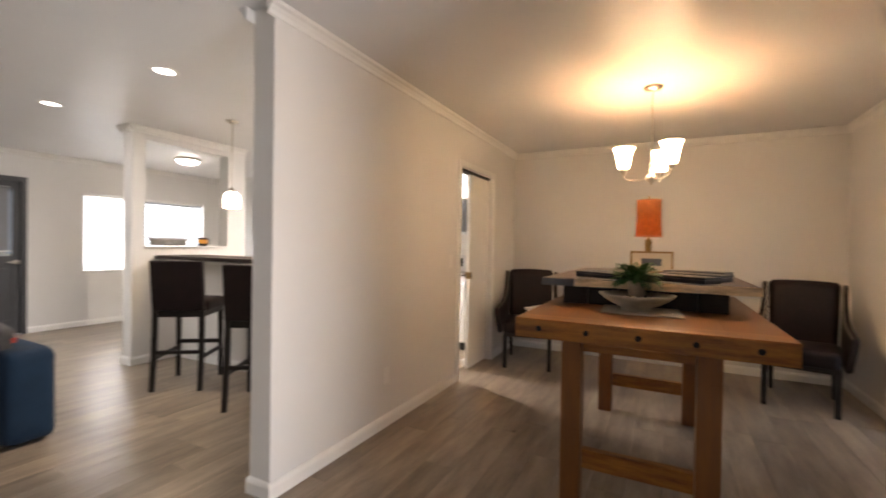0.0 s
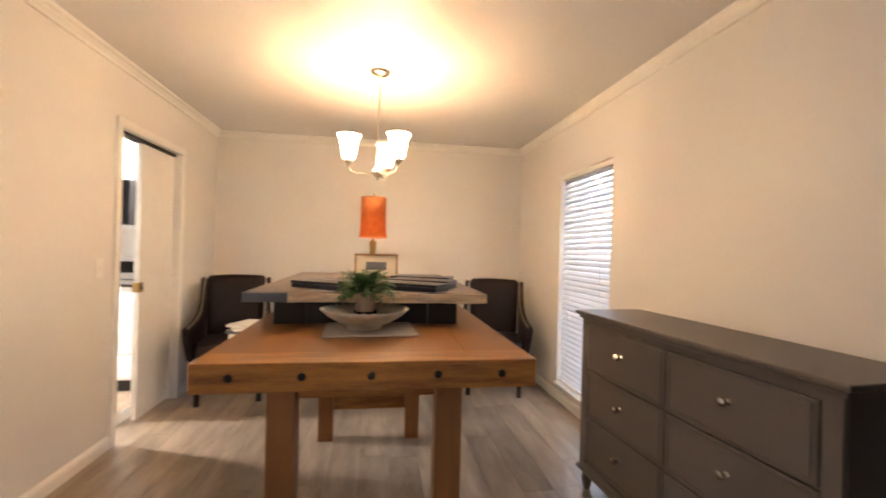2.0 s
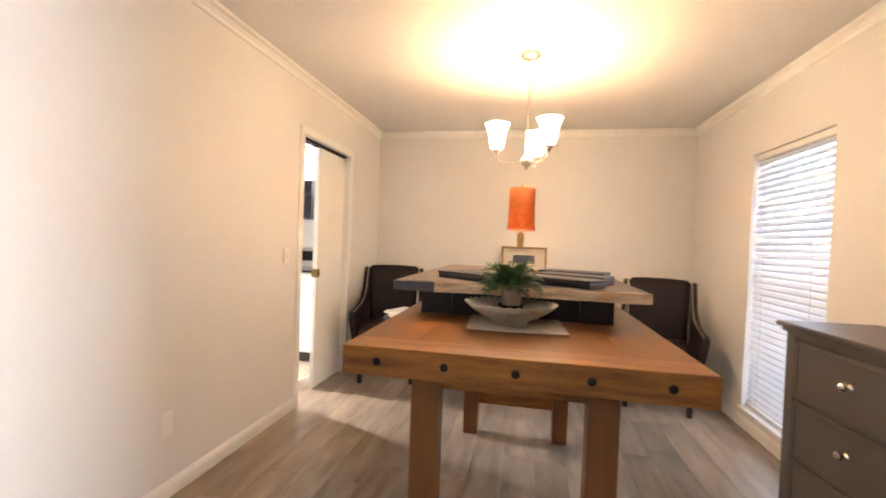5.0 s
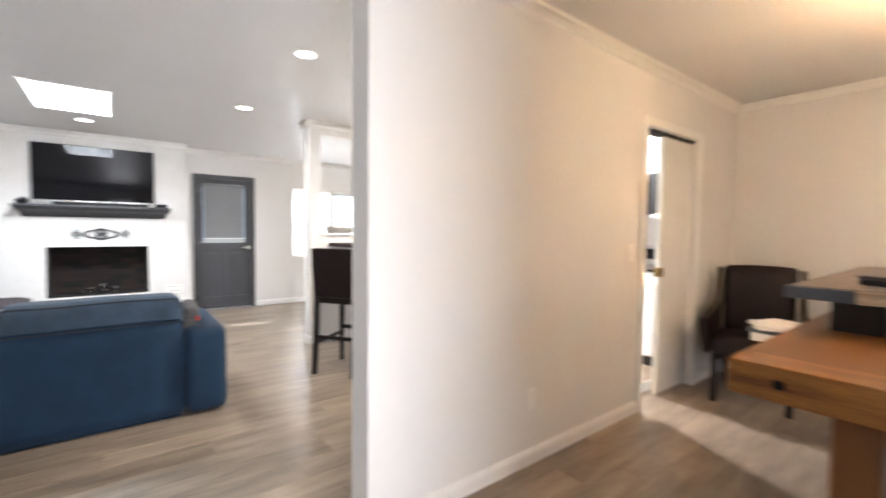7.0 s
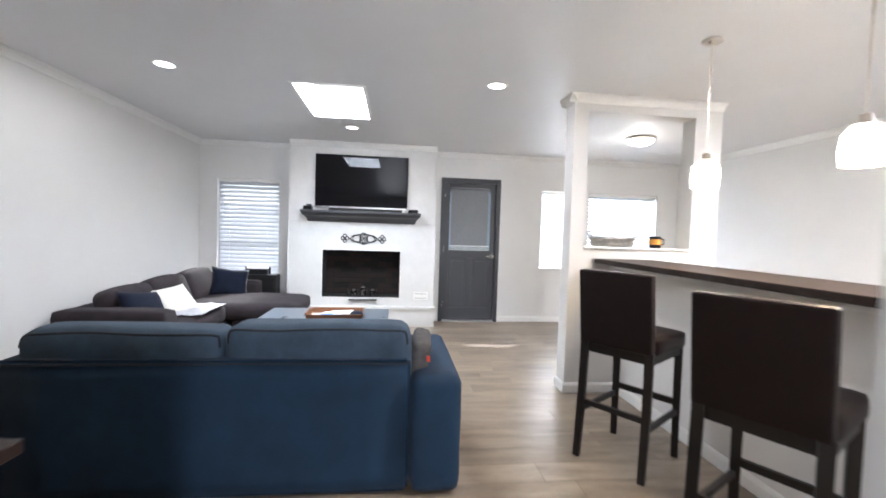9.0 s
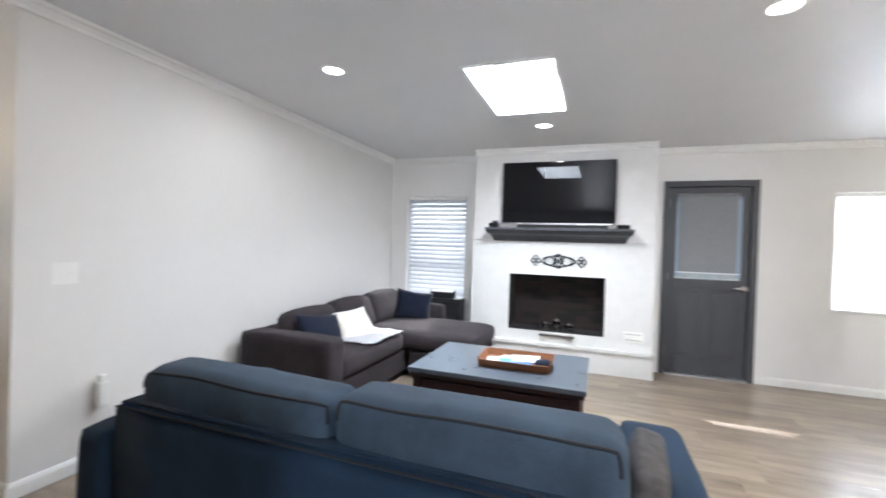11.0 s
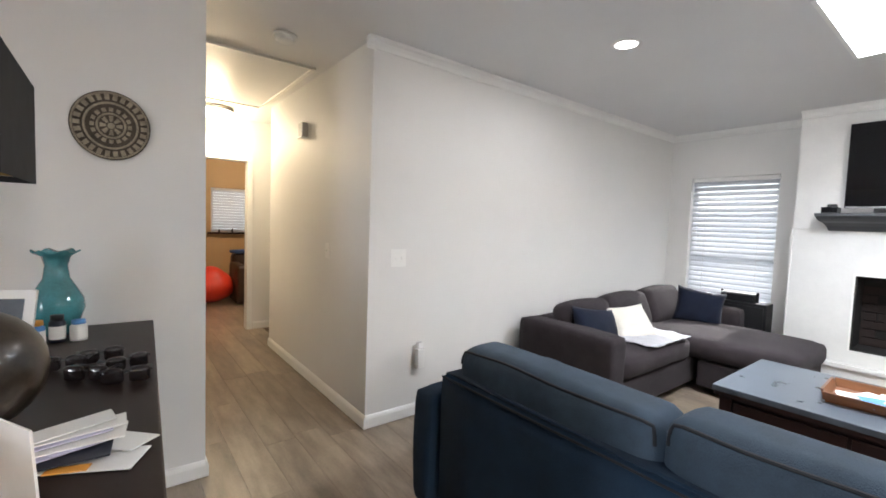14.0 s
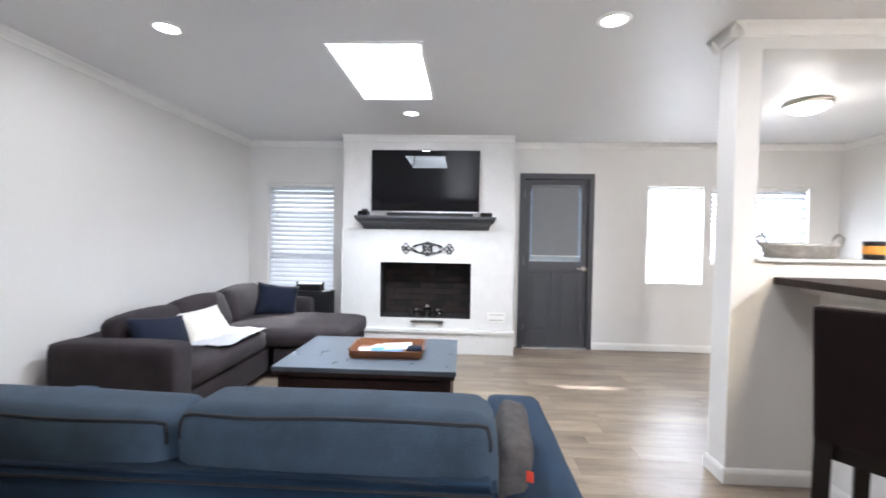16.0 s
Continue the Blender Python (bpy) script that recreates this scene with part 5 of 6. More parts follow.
for nm, prof, m0 in (("shelf_board", (0.195, 1.505, 1.53), 0.03), ("moulding", None, 0.0)):
    if prof:
        part(nm, boxes((FX + 0.001, FX + prof[0], 0.0, 1.545, prof[1], prof[2]), bevel=0.004), MANTEL, mt)
    else:
        outline = [(0.001, 1.385), (0.02, 1.385), (0.035, 1.40), (0.05, 1.425), (0.085, 1.45), (0.13, 1.465), (0.15, 1.48), (0.17, 1.5045), (0.001, 1.5045)]
        bm = bmesh.new()
        rings = []
        for dep, z in outline[1:-1]:
            inset = 0.175 - dep
            rings.append([bm.verts.new(q) for q in ((FX + 0.001, 0.0 + inset * 0.45, z), (FX + dep, 0.0 + inset * 0.45, z), (FX + dep, 1.545 - inset * 0.45, z), (FX + 0.001, 1.545 - inset * 0.45, z))])
        for u, v in zip(rings, rings[1:]):
            for k in range(4):
                bm.faces.new((u[k], u[(k + 1) % 4], v[(k + 1) % 4], v[k]))
        bm.faces.new(rings[0][::-1])
        bm.faces.new(rings[-1])
        bmesh.ops.recalc_face_normals(bm, faces=bm.faces[:])
        part(nm, bm, MANTEL, mt)

tv = thing("television", "large black flat-screen television above the mantel", "television", (FX, 0.765, 1.56))
part("case", boxes((FX + 0.03, FX + 0.058, 0.16, 1.365, 1.575, 2.268), bevel=0.004), BLACKPL, tv)
part("screen", boxes((FX + 0.0583, FX + 0.0605, 0.166, 1.359, 1.592, 2.262)), BLACKGLOSS, tv, "glossy black screen")
part("chin_strip", boxes((FX + 0.0583, FX + 0.062, 0.17, 1.355, 1.577, 1.588)), STEEL, tv, "thin silver lower bezel")
part("wall_bracket", boxes((FX + 0.001, FX + 0.0295, 0.6, 0.95, 1.75, 2.1)), BLACKPL, tv)
sb = thing("soundbar", "long black soundbar on the mantel shelf", "soundbar", (FX + 0.12, 0.78, 1.531))
part("bar", boxes((FX + 0.10, FX + 0.17, 0.35, 1.30, 1.531, 1.567), bevel=0.01, segments=3), BLACKPL, sb)
part("grille", boxes((FX + 0.1702, FX + 0.172, 0.38, 1.27, 1.537, 1.561)), IRON, sb)
for y, w, h in ((0.09, 0.11, 0.05), (1.44, 0.13, 0.045)):
    bxs = thing("media_box", "small black media box on the mantel shelf", "media box", (FX + 0.1, y, 1.531))
    part("case", boxes((FX + 0.05, FX + 0.17, y - w / 2, y + w / 2, 1.531, 1.531 + h), bevel=0.004), BLACKPL, bxs)
    part("front", boxes((FX + 0.1702, FX + 0.1715, y - w / 2 + 0.008, y + w / 2 - 0.008, 1.537, 1.527 + h)), BLACKGLOSS, bxs)
single("speaker_cube", boxes((FX + 0.06, FX + 0.12, 0.065, 0.125, 1.582, 1.606), bevel=0.004), BLACKPL, "tiny black cube on the media box", "speaker")

# iron scrollwork on the breast
iw = thing("iron_scrollwork", "black wrought iron scroll ornament on the chimney breast", "wall ornament", (FX, 0.797, 1.17))


def loop(cy, cz, ry, rz, n=28, ph=0.0, span=6.2832):
    return [(FX + 0.012, cy + ry * math.cos(ph + span * i / n), cz + rz * math.sin(ph + span * i / n)) for i in range(n + 1)]


C0, Z0 = 0.797, 1.173
for cy, ry, rz in ((C0, 0.145, 0.062), (C0 - 0.10, 0.07, 0.045), (C0 + 0.10, 0.07, 0.045), (C0, 0.05, 0.078)):
    part("scroll", sweep(loop(cy, Z0, ry, rz), 0.0066, 6), IRON, iw)
for s in (-1, 1):
    cq = C0 + s * 0.245
    for dy, dz in ((0.026, 0), (-0.026, 0), (0, 0.03), (0, -0.03)):
        part("quatrefoil_ring", sweep(loop(cq + dy, Z0 + dz, 0.022, 0.025, 16), 0.0062, 6), IRON, iw)
    part("link_bar", sweep([(FX + 0.012, C0 + s * 0.14, Z0 + 0.03), (FX + 0.012, cq - s * 0.05, Z0), (FX + 0.012, C0 + s * 0.14, Z0 - 0.03)], 0.006, 6), IRON, iw)
    part("stand_off", boxes((FX + 0.001, FX + 0.012, C0 + s * 0.1 - 0.006, C0 + s * 0.1 + 0.006, Z0 + 0.036, Z0 + 0.048)), IRON, iw)
for dy, dz in ((0.026, 0), (-0.026, 0), (0, 0.03), (0, -0.03)):
    part("quatrefoil_ring", sweep(loop(C0 + dy, Z0 + dz, 0.02, 0.023, 16), 0.0062, 6), IRON, iw)

gv = thing("vent_plate", "white painted vent plate low on the chimney breast", "vent", (FX, 1.59, 0.36))
part("frame", boxes((FX + 0.001, FX + 0.008, 1.48, 1.68, 0.36, 0.47), bevel=0.002), TRIM, gv)
# first and last slats are grey, painting the shadow lines of the plate
for i in range(4):
    part("slat", boxes((FX + 0.0082, FX + 0.012, 1.50, 1.66, 0.38 + i * 0.02, 0.388 + i * 0.02)), GREYBOX if i in (0, 3) else TRIM, gv)

# sofa with its back to the entry
sf = thing("sofa", "blue fabric two-seat sofa seen from its back", "sofa", (-3.65, 0.5, 0))
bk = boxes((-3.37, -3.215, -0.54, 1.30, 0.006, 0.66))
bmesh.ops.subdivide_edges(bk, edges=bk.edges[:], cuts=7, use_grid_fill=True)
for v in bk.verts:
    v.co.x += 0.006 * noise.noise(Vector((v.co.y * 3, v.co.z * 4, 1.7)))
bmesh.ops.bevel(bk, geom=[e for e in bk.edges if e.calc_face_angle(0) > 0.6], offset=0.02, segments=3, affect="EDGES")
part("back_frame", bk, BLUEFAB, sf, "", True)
part("back_seam", sweep([(-3.213, -0.52, 0.648), (-3.212, 0.4, 0.650), (-3.213, 1.28, 0.648)], 0.004, 6), PIPING, sf)
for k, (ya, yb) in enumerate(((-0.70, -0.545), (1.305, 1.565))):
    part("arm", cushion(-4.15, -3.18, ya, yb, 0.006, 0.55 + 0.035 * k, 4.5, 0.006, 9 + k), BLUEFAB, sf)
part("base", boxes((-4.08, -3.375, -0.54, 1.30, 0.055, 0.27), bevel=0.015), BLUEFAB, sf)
for k, (ya, yb, zt) in enumerate(((-0.50, 0.40, 0.785), (0.41, 1.30, 0.81))):
    part("seat_cushion", cushion(-4.16, -3.47, ya - (0.04 if k == 0 else 0), yb + 0.025 * k, 0.275, 0.44, 3.5, 0.015, 20 + k), BLUEFAB2, sf)
    rim = []
    bc = part("back_cushion", cushion(-3.52, -3.275, ya, yb, 0.40, zt, 3.7, 0.012, 30 + k, 18, rim), BLUEFAB2, sf, "plump slate blue back cushion")
    part("piping", sweep(rim, 0.006, 6), PIPING, bc, "dark piping")
for x in (-4.05, -3.32):
    for y in (-0.6, 1.5):
        part("foot", boxes((x - 0.03, x + 0.03, y - 0.03, y + 0.03, 0.0, 0.056), bevel=0.004), ESPRESSO, sf)
gp = thing("grey_cushion", "grey woven cushion with a red tag against the sofa arm", "pillow", (-3.45, 1.33, 0.5))
part("pad", shaped(cushion(-0.17, 0.17, -0.05, 0.05, -0.11, 0.11, 3.4, 0.006, 71, 8), pose(-3.51, 1.352, 0.61, -12, 4, -4)), GREYWEAVE, gp)
part("tag", shaped(boxes((-0.014, 0.014, -0.002, 0.002, -0.016, 0.016)), pose(-3.338, 1.392, 0.635, 10, 0, 60)), PAPERRED, gp, "small red cloth tag")

# coffee table
cx0, cx1, cy0, cy1, cz = -5.48, -4.66, 0.05, 1.17, 0.5
ct = thing("coffee_table", "dark mahogany coffee table with a grey slate top and drawers", "coffee table", ((cx0 + cx1) / 2, (cy0 + cy1) / 2, 0))
part("top", boxes((cx0, cx1, cy0, cy1, cz - 0.03, cz), bevel=0.004), GREYTOP, ct)
part("top_frame", boxes((cx0 + 0.008, cx1 - 0.008, cy0 + 0.008, cy1 - 0.008, cz - 0.055, cz - 0.0305), bevel=0.004), MAHOG, ct)
part("case", boxes((cx0 + 0.04, cx1 - 0.04, cy0 + 0.04, cy1 - 0.04, 0.09, cz - 0.0555), bevel=0.004), MAHOG, ct)
for x in (cx0 + 0.03, cx1 - 0.09):
    for y in (cy0 + 0.03, cy1 - 0.09):
        part("leg", boxes((x, x + 0.06, y, y + 0.06, 0, cz - 0.056), bevel=0.004), MAHOG, ct)
for k in range(2):
    ya = cy0 + 0.1 + k * 0.465
    d = part("drawer", boxes((cx1 - 0.0395, cx1 - 0.028, ya, ya + 0.45, 0.14, 0.42), bevel=0.004), MAHOG, ct)
    part("pull", sweep([(cx1 - 0.01, ya + 0.13, 0.33), (cx1 - 0.002, ya + 0.16, 0.325), (cx1 - 0.002, ya + 0.29, 0.325), (cx1 - 0.01, ya + 0.32, 0.33)], 0.005), BRASS, d)
ty = thing("serving_tray", "wooden serving tray with papers and sunglasses on the table", "tray", (-5.05, 0.70, cz))
TM = pose(-5.05, 0.70, cz + 0.001, 0, 0, 2) @ Matrix.Diagonal((0.9, 0.87, 0.9, 1))
part("tray_base", shaped(boxes((-0.17, 0.17, -0.26, 0.26, 0, 0.012)), TM), TRAYW, ty)
for s in (-1, 1):
    part("tray_side", shaped(extrude_outline([(s * 0.165, 0.0125), (s * 0.178, 0.0125), (s * 0.2, 0.06), (s * 0.188, 0.06)], "y", -0.27, 0.27), TM), TRAYW, ty)
    part("tray_end", shaped(extrude_outline([(s * 0.255, 0.0125), (s * 0.268, 0.0125), (s * 0.285, 0.066), (s * 0.273, 0.066)], "x", -0.162, 0.162), TM), TRAYW, ty)
random.seed(21)
for i, (x, y, r, mt_) in enumerate(((-5.03, 0.60, 15, PAPER), (-5.08, 0.66, -20, PAPER), (-5.0, 0.70, 30, PAPERBLUE), (-5.1, 0.75, 5, PAPER))):
    single("letter", shaped(boxes((-0.08, 0.08, -0.10, 0.10, 0, 0.003)), pose(x, y, cz + 0.014 + i * 0.006, random.uniform(-3, 3), random.uniform(-2, 4), r)), mt_, "loose folded letter lying in the wooden tray", "paper", "papers in the tray")
single("dark_pouch", cushion(-5.03, -4.95, 0.84, 0.94, cz + 0.014, cz + 0.06, 3, 0.006, 3, 5), NAVYFAB, "small dark blue pouch in the tray", "pouch")

# L-shaped sectional
sc = thing("sectional_sofa", "charcoal brown fabric sectional sofa with chaise along the wall", "sofa", (-5.7, -0.9, 0))
part("arm", cushion(-4.80, -4.60, -1.33, -0.52, 0.06, 0.615, 5, 0.006, 40), GREYFAB, sc)
part("back_frame", cushion(-6.98, -4.80, -1.37, -1.19, 0.06, 0.60, 5, 0.004, 41), GREYFAB, sc)
part("side_back", cushion(-6.98, -6.78, -1.18, -0.50, 0.06, 0.60, 5, 0.006, 42), GREYFAB, sc)
part("base", boxes((-6.77, -4.805, -1.18, -0.55, 0.06, 0.27), bevel=0.02), GREYFAB, sc)
part("chaise_base", boxes((-6.77, -5.88, -0.495, 0.13, 0.06, 0.27), bevel=0.02), GREYFAB, sc)
part("seat_cushion", cushion(-5.86, -4.80, -1.18, -0.53, 0.275, 0.45, 3.2, 0.02, 43, 12), GREYFAB, sc)
part("chaise_cushion", cushion(-6.77, -5.87, -1.18, 0.16, 0.275, 0.455, 3.0, 0.02, 44, 12), GREYFAB, sc)
for k, (xa, xb) in enumerate(((-5.42, -4.82), (-6.08, -5.43), (-6.74, -6.09))):
    part("back_cushion", shaped(cushion(xa, xb, -0.085, 0.085, -0.18, 0.128 + 0.016 * k, 3.1, 0.026, 50 + k, 12), pose(0, -1.085, 0.60, 18, 0, 0)), GREYFAB, sc)
for x in (-6.9, -4.7):
    for y in (-1.27, -0.6):
        part("foot", boxes((x - 0.03, x + 0.03, y - 0.03, y + 0.03, 0, 0.062), bevel=0.004), ESPRESSO, sc)
for y in (0.06,):
    for x in (-6.68, -5.95):
        part("foot", boxes((x - 0.03, x + 0.03, y - 0.03, y + 0.03, 0, 0.062), bevel=0.004), ESPRESSO, sc)
single("throw_pillow", shaped(pillow(0.50, 0.29, 0.15, 1), pose(-5.02, -0.90, 0.575, 24, -8, -6)), NAVYFAB, "navy blue throw pillow leaning on the sectional", "pillow", "navy pillows")
single("throw_pillow", shaped(pillow(0.43, 0.36, 0.15, 2), pose(-6.60, -0.78, 0.60, 20, -8, -62)), NAVYFAB, "navy blue throw pillow at the chaise end", "pillow", "navy pillows")
single("throw_pillow", shaped(pillow(0.40, 0.34, 0.13, 3), pose(-5.46, -0.86, 0.555, 42, 4, -22)), CREAMFAB, "cream throw pillow tilted on the sectional seat", "pillow")
thr = bmesh.new()
bmesh.ops.create_grid(thr, x_segments=22, y_segments=14, size=0.5)
for v in thr.verts:
    u, w = v.co.x, v.co.y
    v.co = Vector((-5.48 + u * 0.62, -0.69 + w * 0.34, 0.474 + 0.012 * noise.noise(Vector((u * 9, w * 9, 2))) + 0.006))
bmesh.ops.solidify(thr, geom=thr.faces[:], thickness=0.006)
single("throw_blanket", thr, THROW, "pale rumpled throw blanket on the sectional seat", "blanket", smooth=True)

sw = thing("subwoofer", "black subwoofer speaker under the window", "speaker", (-7.05, -0.56, 0))
part("cabinet", boxes((-7.20, -6.99, -0.76, -0.34, 0.012, 0.655), bevel=0.008), BLACKPL, sw)
part("grille", boxes((-6.9895, -6.98, -0.74, -0.36, 0.05, 0.625), bevel=0.003), BLACKPL, sw)
for x in (-7.17, -7.02):
    for y in (-0.73, -0.40):
        part("foot", boxes((x - 0.012, x + 0.012, y - 0.012, y + 0.012, 0, 0.0125)), BLACKPL, sw)
rd = thing("tabletop_radio", "black radio with silver top on the subwoofer", "radio", (-7.09, -0.6, 0.656))
part("body", boxes((-7.17, -7.02, -0.74, -0.46, 0.656, 0.725), bevel=0.006), BLACKPL, rd)
part("top_plate", boxes((-7.175, -7.015, -0.745, -0.455, 0.726, 0.74), bevel=0.004), STEEL, rd, "silver lid")
for y in (-0.755, -0.445):
    part("end_post", sweep([(-7.09, y, 0.656), (-7.09, y, 0.755)], 0.012), BLACKPL, rd)

# ---- console between entry and living room ----
KX0, KX1, KY0, KY1, KZ = -2.15, -1.555, -1.385, 0.452, 0.845
cs = thing("console_cabinet", "teal painted console cabinet with dark walnut top and cream doors", "cabinet", (-1.83, -0.45, 0))
part("top", boxes((KX0, KX1, KY0, KY1, KZ - 0.03, KZ), bevel=0.004), WALNUT, cs)
part("body", boxes((KX0 + 0.03, KX1 - 0.045, KY0 + 0.02, KY1 - 0.03, 0.06, KZ - 0.0305), bevel=0.003), TEAL, cs)
part("plinth", boxes((KX0 + 0.05, KX1 - 0.08, KY0 + 0.03, KY1 - 0.05, 0.0, 0.0595)), TEAL, cs)
for i in range(3):
    ya = KY0 + 0.03 + i * 0.608
    d = part("door", boxes((KX1 - 0.0445, KX1 - 0.025, ya, ya + 0.60, 0.075, KZ - 0.04), bevel=0.003), CREAMP, cs, "cream panelled door")
    part("inset_panel", boxes((KX1 - 0.0248, KX1 - 0.020, ya + 0.06, ya + 0.54, 0.15, KZ - 0.11), bevel=0.003), CREAMP, d)
    part("knob", shaped(lathe([(0.006, 0), (0.006, 0.014), (0.014, 0.02), (0, 0.028)], 12), pose(KX1 - 0.0248, ya + 0.03, 0.5, 0, 90, 0)), NICKEL, d)
part("key_tag", boxes((KX0 + 0.05, KX0 + 0.058, KY1 - 0.0298, KY1 - 0.024, KZ - 0.17, KZ - 0.08)), STEEL, cs, "small metal strip")

MBX = pose(-1.735, 0.395, KZ + 0.001, 0, 0, -45) @ Matrix.Scale(0.87, 4)
mb = thing("mail_box", "open copper brown wooden mail box on the console", "mail box", (-1.80, 0.30, KZ))
for nm, span in (("front_panel", (-0.06, 0.06, -0.012, 0.0, 0, 0.17)), ("back_panel", (-0.06, 0.06, -0.20, -0.188, 0, 0.19)), ("side_panel", (-0.06, -0.049, -0.1878, -0.0122, 0, 0.165)),
                 ("side_panel", (0.049, 0.06, -0.1878, -0.0122, 0, 0.165)), ("bottom", (-0.0488, 0.0488, -0.1876, -0.0124, 0.001, 0.011))):
    part(nm, shaped(boxes(span, bevel=0.003), MBX), COPPER, mb)
random.seed(5)
for x, y, w, h, r, mm in ((0.0, -0.03, 0.046, 0.27, 1, PAPER), (0.005, -0.06, 0.045, 0.255, -2, PAPER), (-0.012, -0.10, 0.034, 0.28, 2, PAPER), (0.0, -0.14, 0.046, 0.26, -1, LILAC), (0.0, -0.165, 0.045, 0.24, 1, PAPER)):
    single("envelope", shaped(boxes((-w, w, -0.002, 0.002, 0, h - 0.014)), MBX @ pose(x, y, 0.0125, random.uniform(-3, 3), r, random.uniform(-4, 4))), mm, "upright envelope standing in the mail box", "envelope", "letters in the mail box")
single("envelope", shaped(extrude_outline([(0.012, 0.15), (0.004, 0.27), (-0.028, 0.27), (-0.022, 0.16)], "y", -0.0245, -0.022), MBX), PAPERBLUE, "blue printed card among the letters in the mail box", "envelope", "letters in the mail box")
for x, y, w, h, rx, r, mm in ((-0.082, -0.03, 0.018, 0.205, 3, -2, PAPER), (-0.082, -0.075, 0.018, 0.22, -3, 2, PAPER), (-0.098, -0.12, 0.030, 0.25, -3, -5, PAPER), (-0.118, -0.05, 0.018, 0.15, -3, -3, PAPER)):
    lf = single("leaflet", shaped(boxes((-w, w, -0.003, 0.003, 0.0, h), (-w, -w + 0.003, 0.0032, 0.03, 0.0, h * 0.97)), MBX @ pose(x, y, 0.003, rx, r, random.uniform(-8, 8))), mm, "white folded leaflet standing beside the mail box", "leaflet", "leaflets by the mail box")
single("leaflet", shaped(extrude_outline([(-0.055, 0.20), (-0.062, 0.265), (-0.098, 0.255), (-0.092, 0.205)], "y", -0.064, -0.061), MBX), PAPERRED, "red printed leaflet top among the mail", "leaflet", "leaflets by the mail box")

LFT = pose(-1.985, 0.325, KZ + 0.002, -3, 2, -62)
lft = thing("leaflet", "tall white folded leaflet standing open on the console", "leaflet", (-1.985, 0.325, KZ), "leaflets by the mail box")
part("front_page", shaped(boxes((-0.04, 0.04, -0.0012, 0.0012, 0.0, 0.125)), LFT @ pose(0, 0.012, 0, 5, 0, 0)), PAPER, lft)
part("back_page", shaped(boxes((-0.044, 0.044, -0.0012, 0.0012, 0.0, 0.255)), LFT), PAPER, lft)

# loose mail lying in a fanned pile on the top
for i, (x, y, w, d, rx, ry, rz, mm) in enumerate((
        (-2.03, -0.055, 0.085, 0.042, 0, 0, -26, PAPER), (-1.995, -0.032, 0.034, 0.012, 1, 1, -20, PAPERORANGE), (-2.065, -0.11, 0.075, 0.035, 2, 2, -48, PAPER), (-1.98, -0.07, 0.08, 0.035, 1, 1, -4, NAVYBOX),
        (-1.96, -0.10, 0.09, 0.035, 2, 3, 10, LILAC), (-2.0, -0.12, 0.085, 0.04, 2, 4, -5, PAPER), (-1.97, -0.135, 0.09, 0.035, 3, 3, 6, LILAC), (-2.0, -0.15, 0.085, 0.035, 3, 4, 0, PAPER), (-1.975, -0.16, 0.09, 0.035, 4, 5, 9, PAPER))):
    single("letter", shaped(boxes((-w, w, -d, d, 0, 0.003), bevel=0.0008, segments=1), pose(x + 0.01, y - 0.03, KZ + 0.003 + i * 0.0038, rx, ry, rz)), mm, "loose opened letter in a fanned pile on the console", "letter", "mail pile")

vase = lathe([(0, 0.0), (0.046, 0.0), (0.05, 0.008), (0.07, 0.045), (0.087, 0.10), (0.083, 0.14), (0.06, 0.185), (0.041, 0.22), (0.035, 0.27), (0.044, 0.305), (0.072, 0.322), (0.069, 0.326), (0.041, 0.311), (0.032, 0.27), (0.034, 0.22), (0, 0.215)], 48)
for v in vase.verts:
    r = math.hypot(v.co.x, v.co.y)
    if v.co.z > 0.3:
        wave = math.cos(6 * math.atan2(v.co.y, v.co.x) + 0.6)
        v.co.z += 0.006 * wave * (v.co.z - 0.3) / 0.025
        v.co.x *= 1 + 0.05 * wave
        v.co.y *= 1 + 0.05 * wave
vase.transform(Matrix.Translation((-1.873, -1.27, KZ + 0.001)))
single("vase", vase, VASE, "teal glazed vase with a ruffled flared rim on the console", "vase", smooth=True)


def bottle(x, y, r, h, m, cap, label, lidname):
    b = thing("pill_bottle", label, "bottle", (x, y, KZ), "small bottles")
    part("body", lathe([(0, 0), (r, 0.001), (r, h * 0.72), (r * 0.75, h * 0.8), (0, h * 0.8)], 20, (x, y, KZ + 0.001)), m, b, "", True)
    part("cap", lathe([(0, h), (r * 0.8, h * 0.99), (r * 0.82, h * 0.805), (0, h * 0.805)], 20, (x, y, KZ + 0.001)), cap, b, lidname, True)
    part("label", lathe([(r + 0.0006, h * 0.12), (r + 0.0006, h * 0.6)], 20, (x, y, KZ + 0.001)), PAPER, b)


bottle(-1.885, -1.13, 0.024, 0.10, NAVYBOX, BLACKPL, "dark bottle with white label beside the vase", "black cap")
bottle(-1.945, -1.12, 0.026, 0.078, PAPER, PAPERBLUE, "small white bottle with a blue cap", "blue cap")
bottle(-1.83, -1.10, 0.026, 0.09, PAPERBLUE, PAPERORANGE, "blue bottle with an orange cap", "orange cap")
pic = thing("picture_frame", "white framed picture leaning behind the lamp on the console", "picture frame", (-1.72, -1.0, KZ))
PM2 = pose(-1.745, -0.98, KZ + 0.002, -14, 0, 160)
part("frame", shaped(boxes((-0.09, 0.09, 0, 0.012, 0, 0.22), bevel=0.003), PM2), TRIM, pic)
part("print", shaped(boxes((-0.06, 0.06, -0.002, -0.0002, 0.03, 0.19)), PM2), GREYTOP, pic)


